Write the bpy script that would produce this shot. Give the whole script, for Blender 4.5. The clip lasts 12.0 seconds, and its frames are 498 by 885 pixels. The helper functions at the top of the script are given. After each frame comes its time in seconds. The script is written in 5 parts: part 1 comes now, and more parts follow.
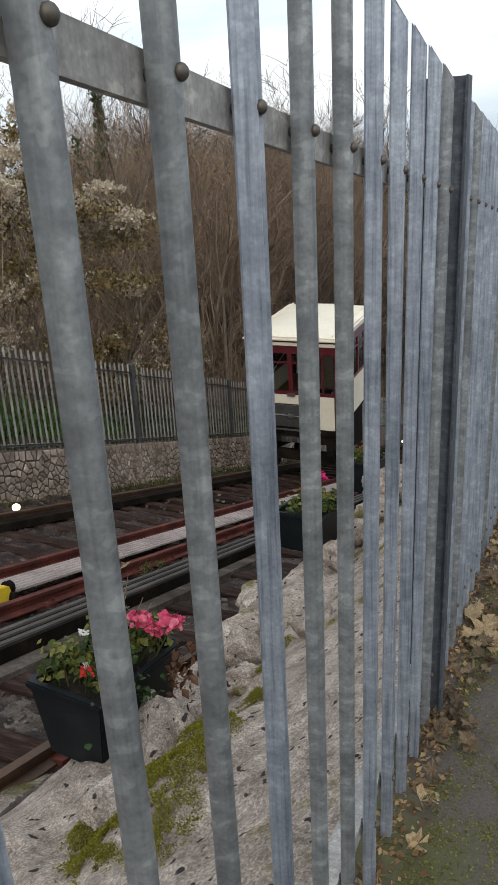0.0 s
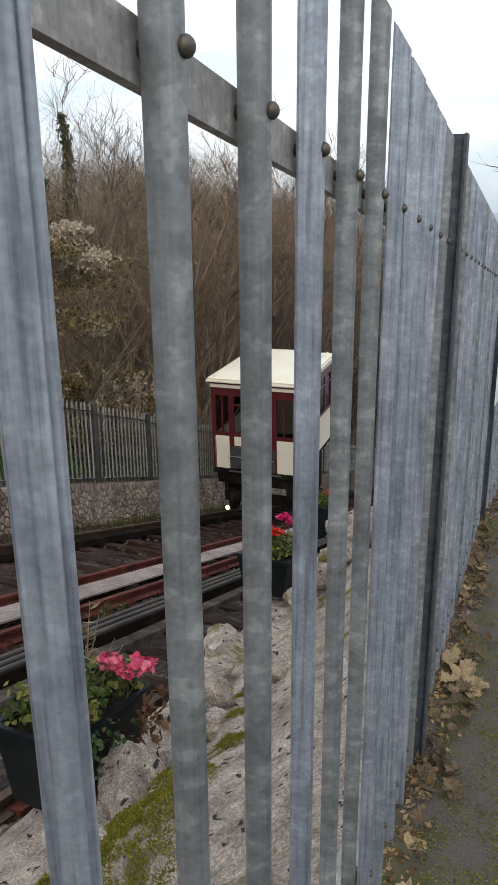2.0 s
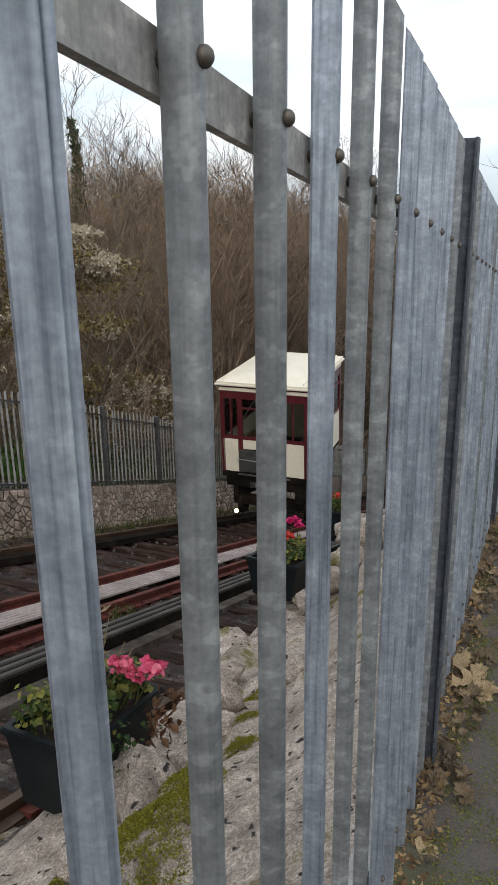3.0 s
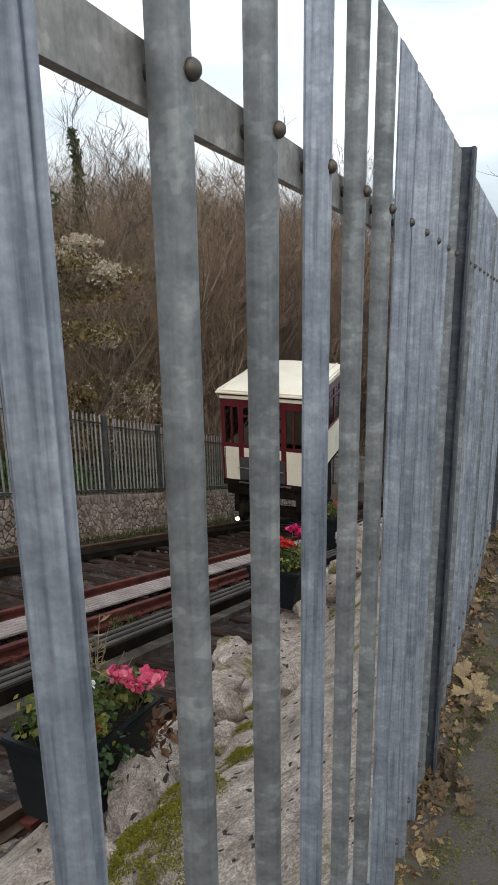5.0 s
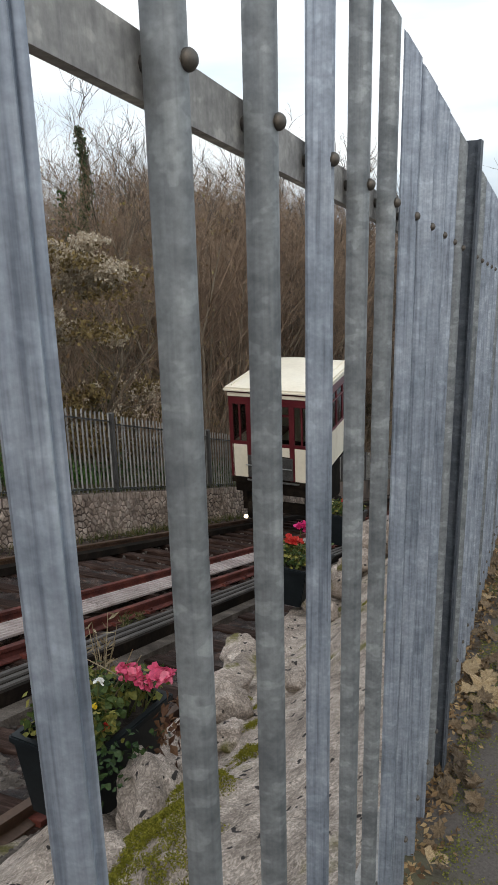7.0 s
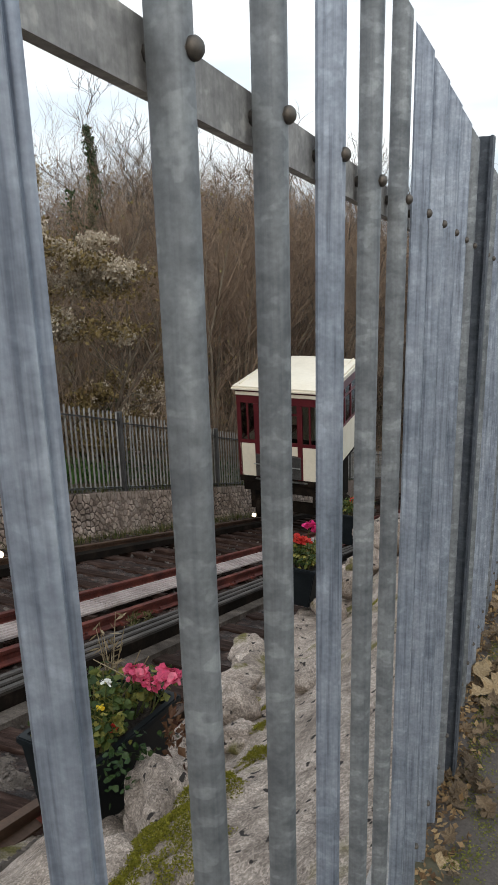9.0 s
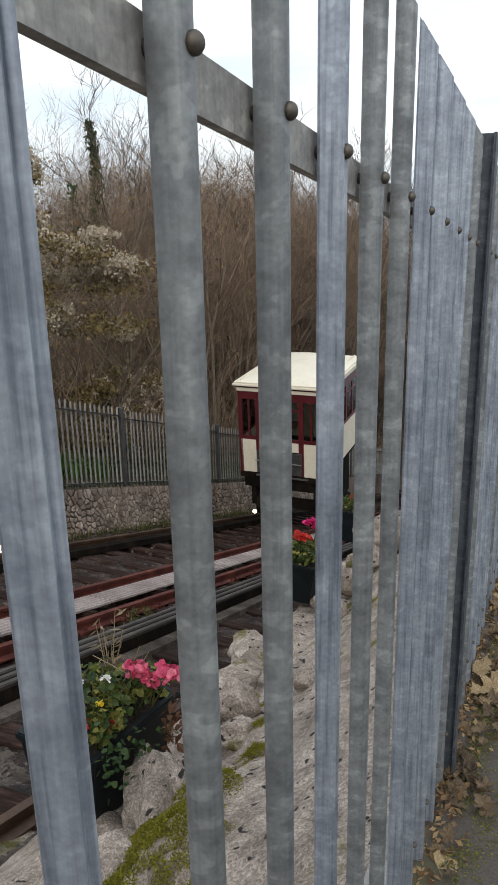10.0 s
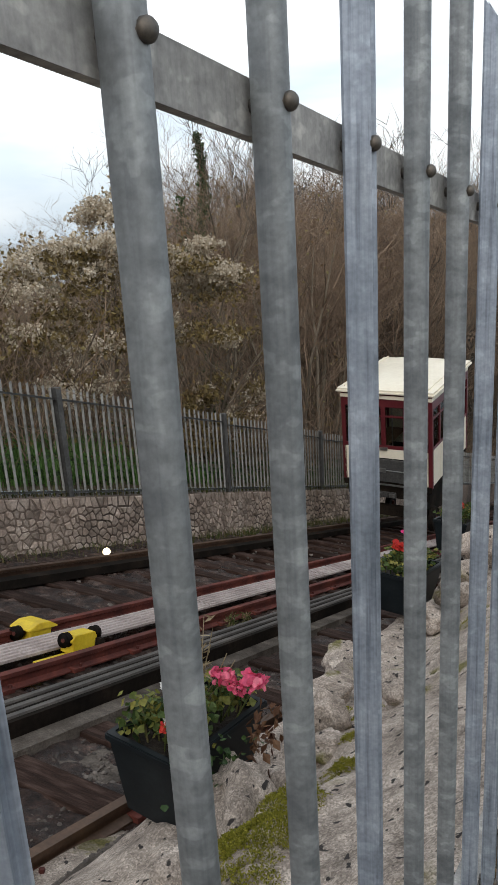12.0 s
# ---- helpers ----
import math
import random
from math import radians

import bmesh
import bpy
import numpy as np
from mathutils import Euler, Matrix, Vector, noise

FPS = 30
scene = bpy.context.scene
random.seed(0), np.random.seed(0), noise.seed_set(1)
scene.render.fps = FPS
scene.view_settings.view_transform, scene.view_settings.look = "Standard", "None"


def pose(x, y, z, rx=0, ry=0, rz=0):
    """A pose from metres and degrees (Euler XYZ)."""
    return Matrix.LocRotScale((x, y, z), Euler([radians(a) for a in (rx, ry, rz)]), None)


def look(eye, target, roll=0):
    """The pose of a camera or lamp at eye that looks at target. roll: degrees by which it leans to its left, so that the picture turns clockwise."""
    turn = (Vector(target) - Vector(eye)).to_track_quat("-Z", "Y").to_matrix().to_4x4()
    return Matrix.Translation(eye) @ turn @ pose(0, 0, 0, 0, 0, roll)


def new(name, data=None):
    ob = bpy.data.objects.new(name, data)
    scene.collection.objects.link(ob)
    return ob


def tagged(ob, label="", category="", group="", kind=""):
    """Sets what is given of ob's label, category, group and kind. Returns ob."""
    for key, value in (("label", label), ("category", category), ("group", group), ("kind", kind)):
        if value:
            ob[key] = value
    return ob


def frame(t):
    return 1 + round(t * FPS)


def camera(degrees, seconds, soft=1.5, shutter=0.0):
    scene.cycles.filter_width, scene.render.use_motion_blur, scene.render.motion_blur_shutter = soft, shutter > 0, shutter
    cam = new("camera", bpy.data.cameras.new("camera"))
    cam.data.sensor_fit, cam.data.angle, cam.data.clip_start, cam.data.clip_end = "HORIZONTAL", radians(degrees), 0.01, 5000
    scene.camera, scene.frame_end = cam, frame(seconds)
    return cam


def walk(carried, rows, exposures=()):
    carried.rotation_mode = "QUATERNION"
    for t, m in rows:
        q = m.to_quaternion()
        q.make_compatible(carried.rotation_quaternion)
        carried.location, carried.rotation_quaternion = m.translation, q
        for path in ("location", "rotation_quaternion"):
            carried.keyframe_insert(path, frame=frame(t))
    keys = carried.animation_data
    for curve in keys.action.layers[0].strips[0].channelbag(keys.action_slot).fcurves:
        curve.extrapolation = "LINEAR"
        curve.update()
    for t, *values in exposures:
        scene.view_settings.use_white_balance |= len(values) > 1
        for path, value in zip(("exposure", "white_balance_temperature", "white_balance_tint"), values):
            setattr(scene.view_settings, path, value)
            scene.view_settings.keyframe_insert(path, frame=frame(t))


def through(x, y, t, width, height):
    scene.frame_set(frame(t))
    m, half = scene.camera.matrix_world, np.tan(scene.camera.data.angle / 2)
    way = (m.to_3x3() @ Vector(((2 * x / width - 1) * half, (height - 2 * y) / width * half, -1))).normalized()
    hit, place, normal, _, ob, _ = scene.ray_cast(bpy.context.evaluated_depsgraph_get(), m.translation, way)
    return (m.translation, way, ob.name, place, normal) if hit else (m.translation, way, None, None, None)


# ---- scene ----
cam = camera(36.2, 12.0)
PATH = [
    (0, (0.316, -0.412, 1.917), (-0.454, 1.296, 1.218), -3.1),
    (0.5, (0.276, -0.440, 1.915), (-0.304, 1.367, 1.284), -0.8),
    (1, (0.224, -0.433, 1.911), (-0.388, 1.373, 1.309), -0.2),
    (1.5, (0.224, -0.442, 1.908), (-0.416, 1.354, 1.302), -0.8),
    (2, (0.229, -0.455, 1.910), (-0.446, 1.332, 1.315), -0.5),
    (2.5, (0.224, -0.460, 1.912), (-0.467, 1.321, 1.320), -0.5),
    (4.5, (0.229, -0.454, 1.914), (-0.471, 1.332, 1.347), -1.0),
    (5, (0.230, -0.453, 1.915), (-0.471, 1.332, 1.348), -0.9),
    (5.5, (0.230, -0.450, 1.913), (-0.473, 1.333, 1.342), -1.1),
    (6, (0.231, -0.448, 1.913), (-0.469, 1.336, 1.341), -1.4),
    (6.5, (0.232, -0.449, 1.912), (-0.476, 1.333, 1.345), -1.4),
    (7, (0.233, -0.446, 1.912), (-0.488, 1.329, 1.339), -1.4),
    (9, (0.224, -0.425, 1.911), (-0.516, 1.341, 1.335), -1.6),
    (9.5, (0.225, -0.421, 1.911), (-0.523, 1.341, 1.331), -1.6),
    (10, (0.223, -0.419, 1.912), (-0.519, 1.344, 1.326), -1.3),
    (10.5, (0.224, -0.419, 1.911), (-0.519, 1.343, 1.325), -1.5),
    (11, (0.224, -0.416, 1.910), (-0.521, 1.345, 1.324), -1.8),
    (11.5, (0.227, -0.402, 1.906), (-0.518, 1.357, 1.313), -2.1),
    (12, (0.277, -0.350, 1.904), (-0.716, 1.293, 1.344), -3.4),
]
walk(cam, [(t, look(eye, target, roll)) for t, eye, target, roll in PATH])

# ---------------------------------------------------------------- light
world = bpy.data.worlds.new("overcast_sky")
scene.world = world
world.use_nodes = True
wn, wl = world.node_tree.nodes, world.node_tree.links
wn.clear()
w_out = wn.new("ShaderNodeOutputWorld")
w_bg = wn.new("ShaderNodeBackground")
w_bg.inputs["Strength"].default_value = 1.0
w_sky = wn.new("ShaderNodeTexSky")
w_sky.sky_type = "NISHITA"
w_sky.sun_disc = False
w_sky.sun_elevation, w_sky.sun_rotation = radians(28), radians(150)
w_co = wn.new("ShaderNodeTexCoord")
w_map = wn.new("ShaderNodeMapping")
w_map.inputs["Scale"].default_value = (1.6, 1.6, 7.0)
w_noise = wn.new("ShaderNodeTexNoise")
w_noise.inputs["Scale"].default_value = 1.5
w_noise.inputs["Detail"].default_value = 6.0
w_ramp = wn.new("ShaderNodeValToRGB")
w_ramp.color_ramp.elements[0].position, w_ramp.color_ramp.elements[0].color = 0.38, (0.64, 0.72, 0.80, 1)
w_ramp.color_ramp.elements[1].position, w_ramp.color_ramp.elements[1].color = 0.60, (0.92, 0.93, 0.94, 1)
w_scale = wn.new("ShaderNodeMix")
w_scale.data_type, w_scale.blend_type = "RGBA", "MULTIPLY"
w_scale.inputs["Factor"].default_value = 1.0
w_scale.inputs["B"].default_value = (0.09, 0.09, 0.09, 1)
w_mix = wn.new("ShaderNodeMix")
w_mix.data_type = "RGBA"
w_mix.inputs["Factor"].default_value = 0.88
wl.new(w_co.outputs["Generated"], w_map.inputs["Vector"])
wl.new(w_map.outputs["Vector"], w_noise.inputs["Vector"])
wl.new(w_noise.outputs["Fac"], w_ramp.inputs["Fac"])
wl.new(w_sky.outputs["Color"], w_scale.inputs["A"])
wl.new(w_scale.outputs["Result"], w_mix.inputs["A"])
wl.new(w_ramp.outputs["Color"], w_mix.inputs["B"])
w_sep = wn.new("ShaderNodeSeparateXYZ")
w_low = wn.new("ShaderNodeValToRGB")
w_low.color_ramp.elements[0].position, w_low.color_ramp.elements[0].color = 0.0, (0.52, 0.60, 0.67, 1)
w_low.color_ramp.elements[1].position, w_low.color_ramp.elements[1].color = 0.085, (1, 1, 1, 1)
w_haze = wn.new("ShaderNodeMix")
w_haze.data_type, w_haze.blend_type = "RGBA", "MULTIPLY"
w_haze.inputs["Factor"].default_value = 0.75
wl.new(w_co.outputs["Generated"], w_sep.inputs["Vector"])
wl.new(w_sep.outputs["Z"], w_low.inputs["Fac"])
wl.new(w_mix.outputs["Result"], w_haze.inputs["A"])
wl.new(w_low.outputs["Color"], w_haze.inputs["B"])
wl.new(w_haze.outputs["Result"], w_bg.inputs["Color"])
wl.new(w_bg.outputs["Background"], w_out.inputs["Surface"])

sun = new("sun", bpy.data.lights.new("sun", "SUN"))
sun.data.energy, sun.data.angle, sun.data.color = 0.7, radians(25), (1.0, 0.96, 0.9)
sun.matrix_world = look((6, -10, 12), (0, 6, 0))
scene.view_settings.exposure = 0.50


# ---------------------------------------------------------------- materials
def material(name, rough=0.6, metal=0.0, spec=0.5):
    m = bpy.data.materials.new(name)
    m.use_nodes = True
    n = m.node_tree.nodes
    b = n["Principled BSDF"]
    b.inputs["Roughness"].default_value = rough
    b.inputs["Metallic"].default_value = metal
    b.inputs["Specular IOR Level"].default_value = spec
    return m, n, m.node_tree.links, b


def ramp(n, stops):
    r = n.new("ShaderNodeValToRGB")
    e = r.color_ramp.elements
    while len(e) < len(stops):
        e.new(0.5)
    for el, (p, c) in zip(e, stops):
        el.position, el.color = p, (*c, 1)
    return r


def coords(n, l, scale=(1, 1, 1)):
    t = n.new("ShaderNodeTexCoord")
    m = n.new("ShaderNodeMapping")
    m.inputs["Scale"].default_value = scale
    l.new(t.outputs["Object"], m.inputs["Vector"])
    return m.outputs["Vector"]


def noise_node(n, l, vec, scale, detail=5.0, rough=0.6):
    t = n.new("ShaderNodeTexNoise")
    t.inputs["Scale"].default_value, t.inputs["Detail"].default_value = scale, detail
    t.inputs["Roughness"].default_value = rough
    l.new(vec, t.inputs["Vector"])
    return t.outputs["Fac"]


def mix(n, l, a, b, fac, how="MIX"):
    x = n.new("ShaderNodeMix")
    x.data_type, x.blend_type = "RGBA", how
    for key, v in (("A", a), ("B", b)):
        if isinstance(v, tuple):
            x.inputs[key].default_value = (*v, 1)
        else:
            l.new(v, x.inputs[key])
    if isinstance(fac, float):
        x.inputs["Factor"].default_value = fac
    else:
        l.new(fac, x.inputs["Factor"])
    return x.outputs["Result"]


def bump(n, l, b, height, strength=0.3, dist=0.01):
    u = n.new("ShaderNodeBump")
    u.inputs["Strength"].default_value, u.inputs["Distance"].default_value = strength, dist
    l.new(height, u.inputs["Height"])
    l.new(u.outputs["Normal"], b.inputs["Normal"])


def mottled(name, c1, c2, c3, big=2.0, fine=30.0, rough=0.8, metal=0.0, bumps=0.3, dist=0.01, spread=0.0, spec=0.5, stretch=(1, 1, 1), grain=0.8):
    """Two scales of noise between three colours; spread: how far single objects differ in brightness."""
    m, n, l, b = material(name, rough, metal, spec)
    v = coords(n, l, stretch)
    f1, f2 = noise_node(n, l, v, big), noise_node(n, l, v, fine)
    r = ramp(n, [(0.3, c1), (0.5, c2), (0.72, c3)])
    l.new(f1, r.inputs["Fac"])
    r2 = ramp(n, [(0.3, (0.6, 0.6, 0.6)), (0.7, (1.25, 1.25, 1.25))])
    l.new(f2, r2.inputs["Fac"])
    col = mix(n, l, r.outputs["Color"], r2.outputs["Color"], grain, "MULTIPLY")
    if spread:
        o = n.new("ShaderNodeObjectInfo")
        g = n.new("ShaderNodeNewGeometry")
        add = n.new("ShaderNodeMath")
        add.operation = "ADD"
        l.new(o.outputs["Random"], add.inputs[0])
        l.new(g.outputs["Random Per Island"], add.inputs[1])
        fr = n.new("ShaderNodeMath")
        fr.operation = "FRACT"
        l.new(add.outputs[0], fr.inputs[0])
        r3 = ramp(n, [(0.0, (1 - spread,) * 3), (1.0, (1 + spread,) * 3)])
        l.new(fr.outputs[0], r3.inputs["Fac"])
        col = mix(n, l, col, r3.outputs["Color"], 1.0, "MULTIPLY")
    l.new(col, b.inputs["Base Color"])
    if bumps:
        bump(n, l, b, f2, bumps, dist)
    return m


def galvanised(name, low, mid, high, rough, streak=0.3):
    """Zinc coating with patches, rubbed bands and vertical run marks."""
    m, n, l, b = material(name, rough, 0.55, 0.4)
    t = n.new("ShaderNodeTexCoord")
    o = n.new("ShaderNodeObjectInfo")
    sh = n.new("ShaderNodeVectorMath")
    sh.operation = "ADD"
    k = n.new("ShaderNodeVectorMath")
    k.operation = "SCALE"
    k.inputs[0].default_value = (7.0, 3.0, 11.0)
    l.new(o.outputs["Random"], k.inputs["Scale"])
    l.new(t.outputs["Object"], sh.inputs[0])
    l.new(k.outputs["Vector"], sh.inputs[1])
    v = sh.outputs["Vector"]
    mb = n.new("ShaderNodeMapping")
    mb.inputs["Scale"].default_value = (0.8, 0.8, 1.2)
    l.new(v, mb.inputs["Vector"])
    blot = noise_node(n, l, mb.outputs["Vector"], 42.0, 2.5, 0.55)
    fine = noise_node(n, l, v, 190.0, 3.0)
    big = noise_node(n, l, v, 9.0, 4.0)
    ms = n.new("ShaderNodeMapping")
    ms.inputs["Scale"].default_value = (160, 160, 5)
    l.new(v, ms.inputs["Vector"])
    runs = noise_node(n, l, ms.outputs["Vector"], 1.0, 3.0)
    r = ramp(n, [(0.28, low), (0.5, mid), (0.75, high)])
    l.new(big, r.inputs["Fac"])
    r2 = ramp(n, [(0.34, (0.70, 0.70, 0.71)), (0.46, (0.95, 0.95, 0.95)), (0.57, (1.02, 1.02, 1.02)), (0.61, (1.36, 1.36, 1.34)), (0.74, (1.55, 1.55, 1.52))])
    l.new(blot, r2.inputs["Fac"])
    col = mix(n, l, r.outputs["Color"], r2.outputs["Color"], 0.75 if streak < 0.5 else 0.4, "MULTIPLY")
    r4 = ramp(n, [(0.3, (0.82, 0.82, 0.82)), (0.7, (1.15, 1.15, 1.15))])
    l.new(fine, r4.inputs["Fac"])
    col = mix(n, l, col, r4.outputs["Color"], 0.8, "MULTIPLY")
    r3 = ramp(n, [(0.32, (0.50, 0.52, 0.56)), (0.47, (0.95, 0.95, 0.96)), (0.64, (1.22, 1.22, 1.21))])
    l.new(runs, r3.inputs["Fac"])
    col = mix(n, l, col, r3.outputs["Color"], streak, "MULTIPLY")
    l.new(col, b.inputs["Base Color"])
    rr = n.new("ShaderNodeMapRange")
    rr.inputs["To Min"].default_value, rr.inputs["To Max"].default_value = rough - 0.1, rough + 0.15
    l.new(big, rr.inputs["Value"])
    l.new(rr.outputs["Result"], b.inputs["Roughness"])
    bump(n, l, b, big, 0.08, 0.003)
    return m


def leafy(name, c1, c2, c3, rough=0.6, through=0.25):
    """Leaves that vary one by one."""
    m, n, l, b = material(name, rough, 0.0, 0.3)
    g = n.new("ShaderNodeNewGeometry")
    r = ramp(n, [(0.0, c1), (0.5, c2), (1.0, c3)])
    l.new(g.outputs["Random Per Island"], r.inputs["Fac"])
    v = coords(n, l)
    f = noise_node(n, l, v, 60.0, 3.0)
    r2 = ramp(n, [(0.3, (0.7, 0.7, 0.7)), (0.7, (1.2, 1.2, 1.2))])
    l.new(f, r2.inputs["Fac"])
    col = mix(n, l, r.outputs["Color"], r2.outputs["Color"], 0.8, "MULTIPLY")
    l.new(col, b.inputs["Base Color"])
    if through:
        tr = n.new("ShaderNodeBsdfTranslucent")
        l.new(col, tr.inputs["Color"])
        ms = n.new("ShaderNodeMixShader")
        ms.inputs["Fac"].default_value = through
        l.new(b.outputs["BSDF"], ms.inputs[1])
        l.new(tr.outputs["BSDF"], ms.inputs[2])
        l.new(ms.outputs["Shader"], n["Material Output"].inputs["Surface"])
    return m


M_DULL = galvanised("galvanised_weathered", (0.165, 0.177, 0.185), (0.24, 0.254, 0.262), (0.315, 0.33, 0.337), 0.55)
M_BLUE = galvanised("galvanised_bright", (0.205, 0.236, 0.28), (0.295, 0.33, 0.385), (0.39, 0.425, 0.475), 0.5, 0.75)
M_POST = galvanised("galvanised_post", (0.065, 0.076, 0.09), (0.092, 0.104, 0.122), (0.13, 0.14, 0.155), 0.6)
M_RAIL = galvanised("galvanised_rail", (0.25, 0.242, 0.228), (0.36, 0.348, 0.33), (0.45, 0.435, 0.41), 0.6)
M_BOLT = mottled("bolt_steel", (0.06, 0.06, 0.055), (0.11, 0.10, 0.09), (0.15, 0.12, 0.09), 40, 150, 0.55, 0.5, 0.2, 0.001)
M_FARFENCE = mottled("fence_grey", (0.22, 0.215, 0.205), (0.33, 0.325, 0.31), (0.44, 0.435, 0.42), 1.5, 12, 0.6, 0.4, 0.0, spread=0.2)
M_RUST = mottled("rusty_steel", (0.05, 0.010, 0.007), (0.11, 0.023, 0.015), (0.20, 0.050, 0.031), 3, 40, 0.75, 0.2, 0.3, 0.004)
M_BLACK = mottled("oily_black_steel", (0.007, 0.006, 0.005), (0.013, 0.010, 0.008), (0.03, 0.022, 0.016), 2.5, 30, 0.8, 0.0, 0.25, 0.004, spec=0.06)
M_RAILTOP = mottled("dark_rail", (0.05, 0.028, 0.018), (0.085, 0.048, 0.030), (0.14, 0.08, 0.048), 2, 30, 0.5, 0.4, 0.2, 0.003)
M_TREAD = mottled("grey_ribbed_board", (0.24, 0.195, 0.18), (0.36, 0.30, 0.28), (0.47, 0.405, 0.38), 2, 40, 0.7, 0.0, 0.2, 0.003)
M_SLEEPER = mottled("sleeper_timber", (0.012, 0.007, 0.005), (0.030, 0.017, 0.013), (0.08, 0.052, 0.042), 3, 25, 0.9, 0.0, 0.5, 0.01, 0.3, stretch=(1, 6, 6), spec=0.12)
M_GRAVEL = mottled("dirty_gravel", (0.05, 0.04, 0.033), (0.11, 0.092, 0.077), (0.21, 0.18, 0.155), 4, 75, 0.95, 0.0, 1.0, 0.02, spec=0.2)
M_BALLAST = mottled("ballast_stone", (0.04, 0.032, 0.027), (0.085, 0.07, 0.06), (0.17, 0.145, 0.125), 2, 30, 0.9, 0.0, 0.4, 0.01, 0.45)
M_STONE = mottled("rubble_stone", (0.17, 0.125, 0.098), (0.31, 0.245, 0.20), (0.47, 0.395, 0.335), 3, 25, 0.9, 0.0, 0.7, 0.015, 0.32)
M_MORTAR = mottled("old_mortar", (0.008, 0.005, 0.004), (0.15, 0.112, 0.09), (0.27, 0.21, 0.172), 0.5, 14, 0.95, 0.0, 0.8, 0.02)
M_EARTH = mottled("woodland_floor", (0.05, 0.036, 0.02), (0.085, 0.062, 0.035), (0.08, 0.085, 0.035), 0.25, 3.0, 1.0, 0.0, 1.0, 0.15)
M_BARK = mottled("bark", (0.09, 0.068, 0.048), (0.15, 0.118, 0.083), (0.21, 0.175, 0.13), 2, 20, 0.95, 0.0, 0.4, 0.02, 0.25)
M_TWIG = mottled("twigs", (0.115, 0.073, 0.048), (0.222, 0.153, 0.103), (0.34, 0.258, 0.185), 0.35, 9, 0.95, 0.0, 0.0, spread=0.45)
M_BRANCH = mottled("dark_branches", (0.05, 0.042, 0.034), (0.085, 0.07, 0.055), (0.13, 0.11, 0.085), 0.8, 14, 0.95, 0.0, 0.0, spread=0.3)
M_SEA = mottled("grey_sea", (0.16, 0.20, 0.23), (0.19, 0.235, 0.265), (0.22, 0.27, 0.30), 0.004, 0.05, 0.35, 0.0, 0.1, 0.3)
M_RIB = mottled("dark_ribbed_plastic", (0.035, 0.031, 0.028), (0.06, 0.053, 0.048), (0.10, 0.088, 0.078), 3, 40, 0.5, 0.0, 0.1, 0.002)
M_CREAM = mottled("cream_paint", (0.73, 0.66, 0.52), (0.80, 0.73, 0.585), (0.83, 0.77, 0.63), 1.5, 12, 0.4, 0.0, 0.03, 0.003, grain=0.10)
M_MAROON = mottled("maroon_paint", (0.075, 0.010, 0.014), (0.10, 0.014, 0.018), (0.13, 0.022, 0.026), 2, 25, 0.35, 0.0, 0.03, 0.002, grain=0.25)
M_FARRAIL = mottled("dark_fence_rail", (0.03, 0.03, 0.03), (0.05, 0.05, 0.048), (0.08, 0.078, 0.075), 4, 30, 0.6, 0.3, 0.1, 0.003)
M_GATE = mottled("grey_gate_metal", (0.07, 0.068, 0.066), (0.10, 0.098, 0.095), (0.14, 0.135, 0.13), 4, 30, 0.5, 0.5, 0.1, 0.003)
M_CHROME = mottled("worn_steel_bar", (0.35, 0.35, 0.34), (0.5, 0.5, 0.49), (0.62, 0.62, 0.6), 8, 60, 0.3, 0.9, 0.05, 0.001)
M_PLASTIC = mottled("black_planter_plastic", (0.004, 0.006, 0.008), (0.006, 0.009, 0.011), (0.012, 0.016, 0.018), 6, 60, 0.5, 0.0, 0.06, 0.002, spec=0.25)
M_SOIL = mottled("potting_soil", (0.015, 0.011, 0.008), (0.03, 0.022, 0.016), (0.05, 0.038, 0.028), 15, 90, 1.0, 0.0, 1.0, 0.01)
M_YELLOW = mottled("yellow_paint", (0.45, 0.30, 0.015), (0.62, 0.45, 0.02), (0.70, 0.52, 0.04), 5, 40, 0.5, 0.0, 0.05, 0.002, grain=0.2)
M_SIGN = mottled("white_sign_board", (0.72, 0.73, 0.73), (0.78, 0.79, 0.79), (0.82, 0.82, 0.82), 5, 50, 0.5, 0.0, 0.02, 0.001, grain=0.1)
M_SEAT = mottled("varnished_wood", (0.12, 0.06, 0.03), (0.18, 0.09, 0.045), (0.24, 0.13, 0.07), 4, 30, 0.45, 0.0, 0.1, 0.002)


def make_glass():
    m, n, l, b = material("window_glass", 0.03)
    t, g, x = n.new("ShaderNodeBsdfTransparent"), n.new("ShaderNodeBsdfGlossy"), n.new("ShaderNodeMixShader")
    g.inputs["Roughness"].default_value = 0.03
    t.inputs["Color"].default_value = (0.80, 0.82, 0.80, 1)
    f = n.new("ShaderNodeFresnel")
    f.inputs["IOR"].default_value = 1.45
    l.new(f.outputs["Fac"], x.inputs["Fac"])
    l.new(t.outputs["BSDF"], x.inputs[1])
    l.new(g.outputs["BSDF"], x.inputs[2])
    l.new(x.outputs["Shader"], n["Material Output"].inputs["Surface"])
    return m


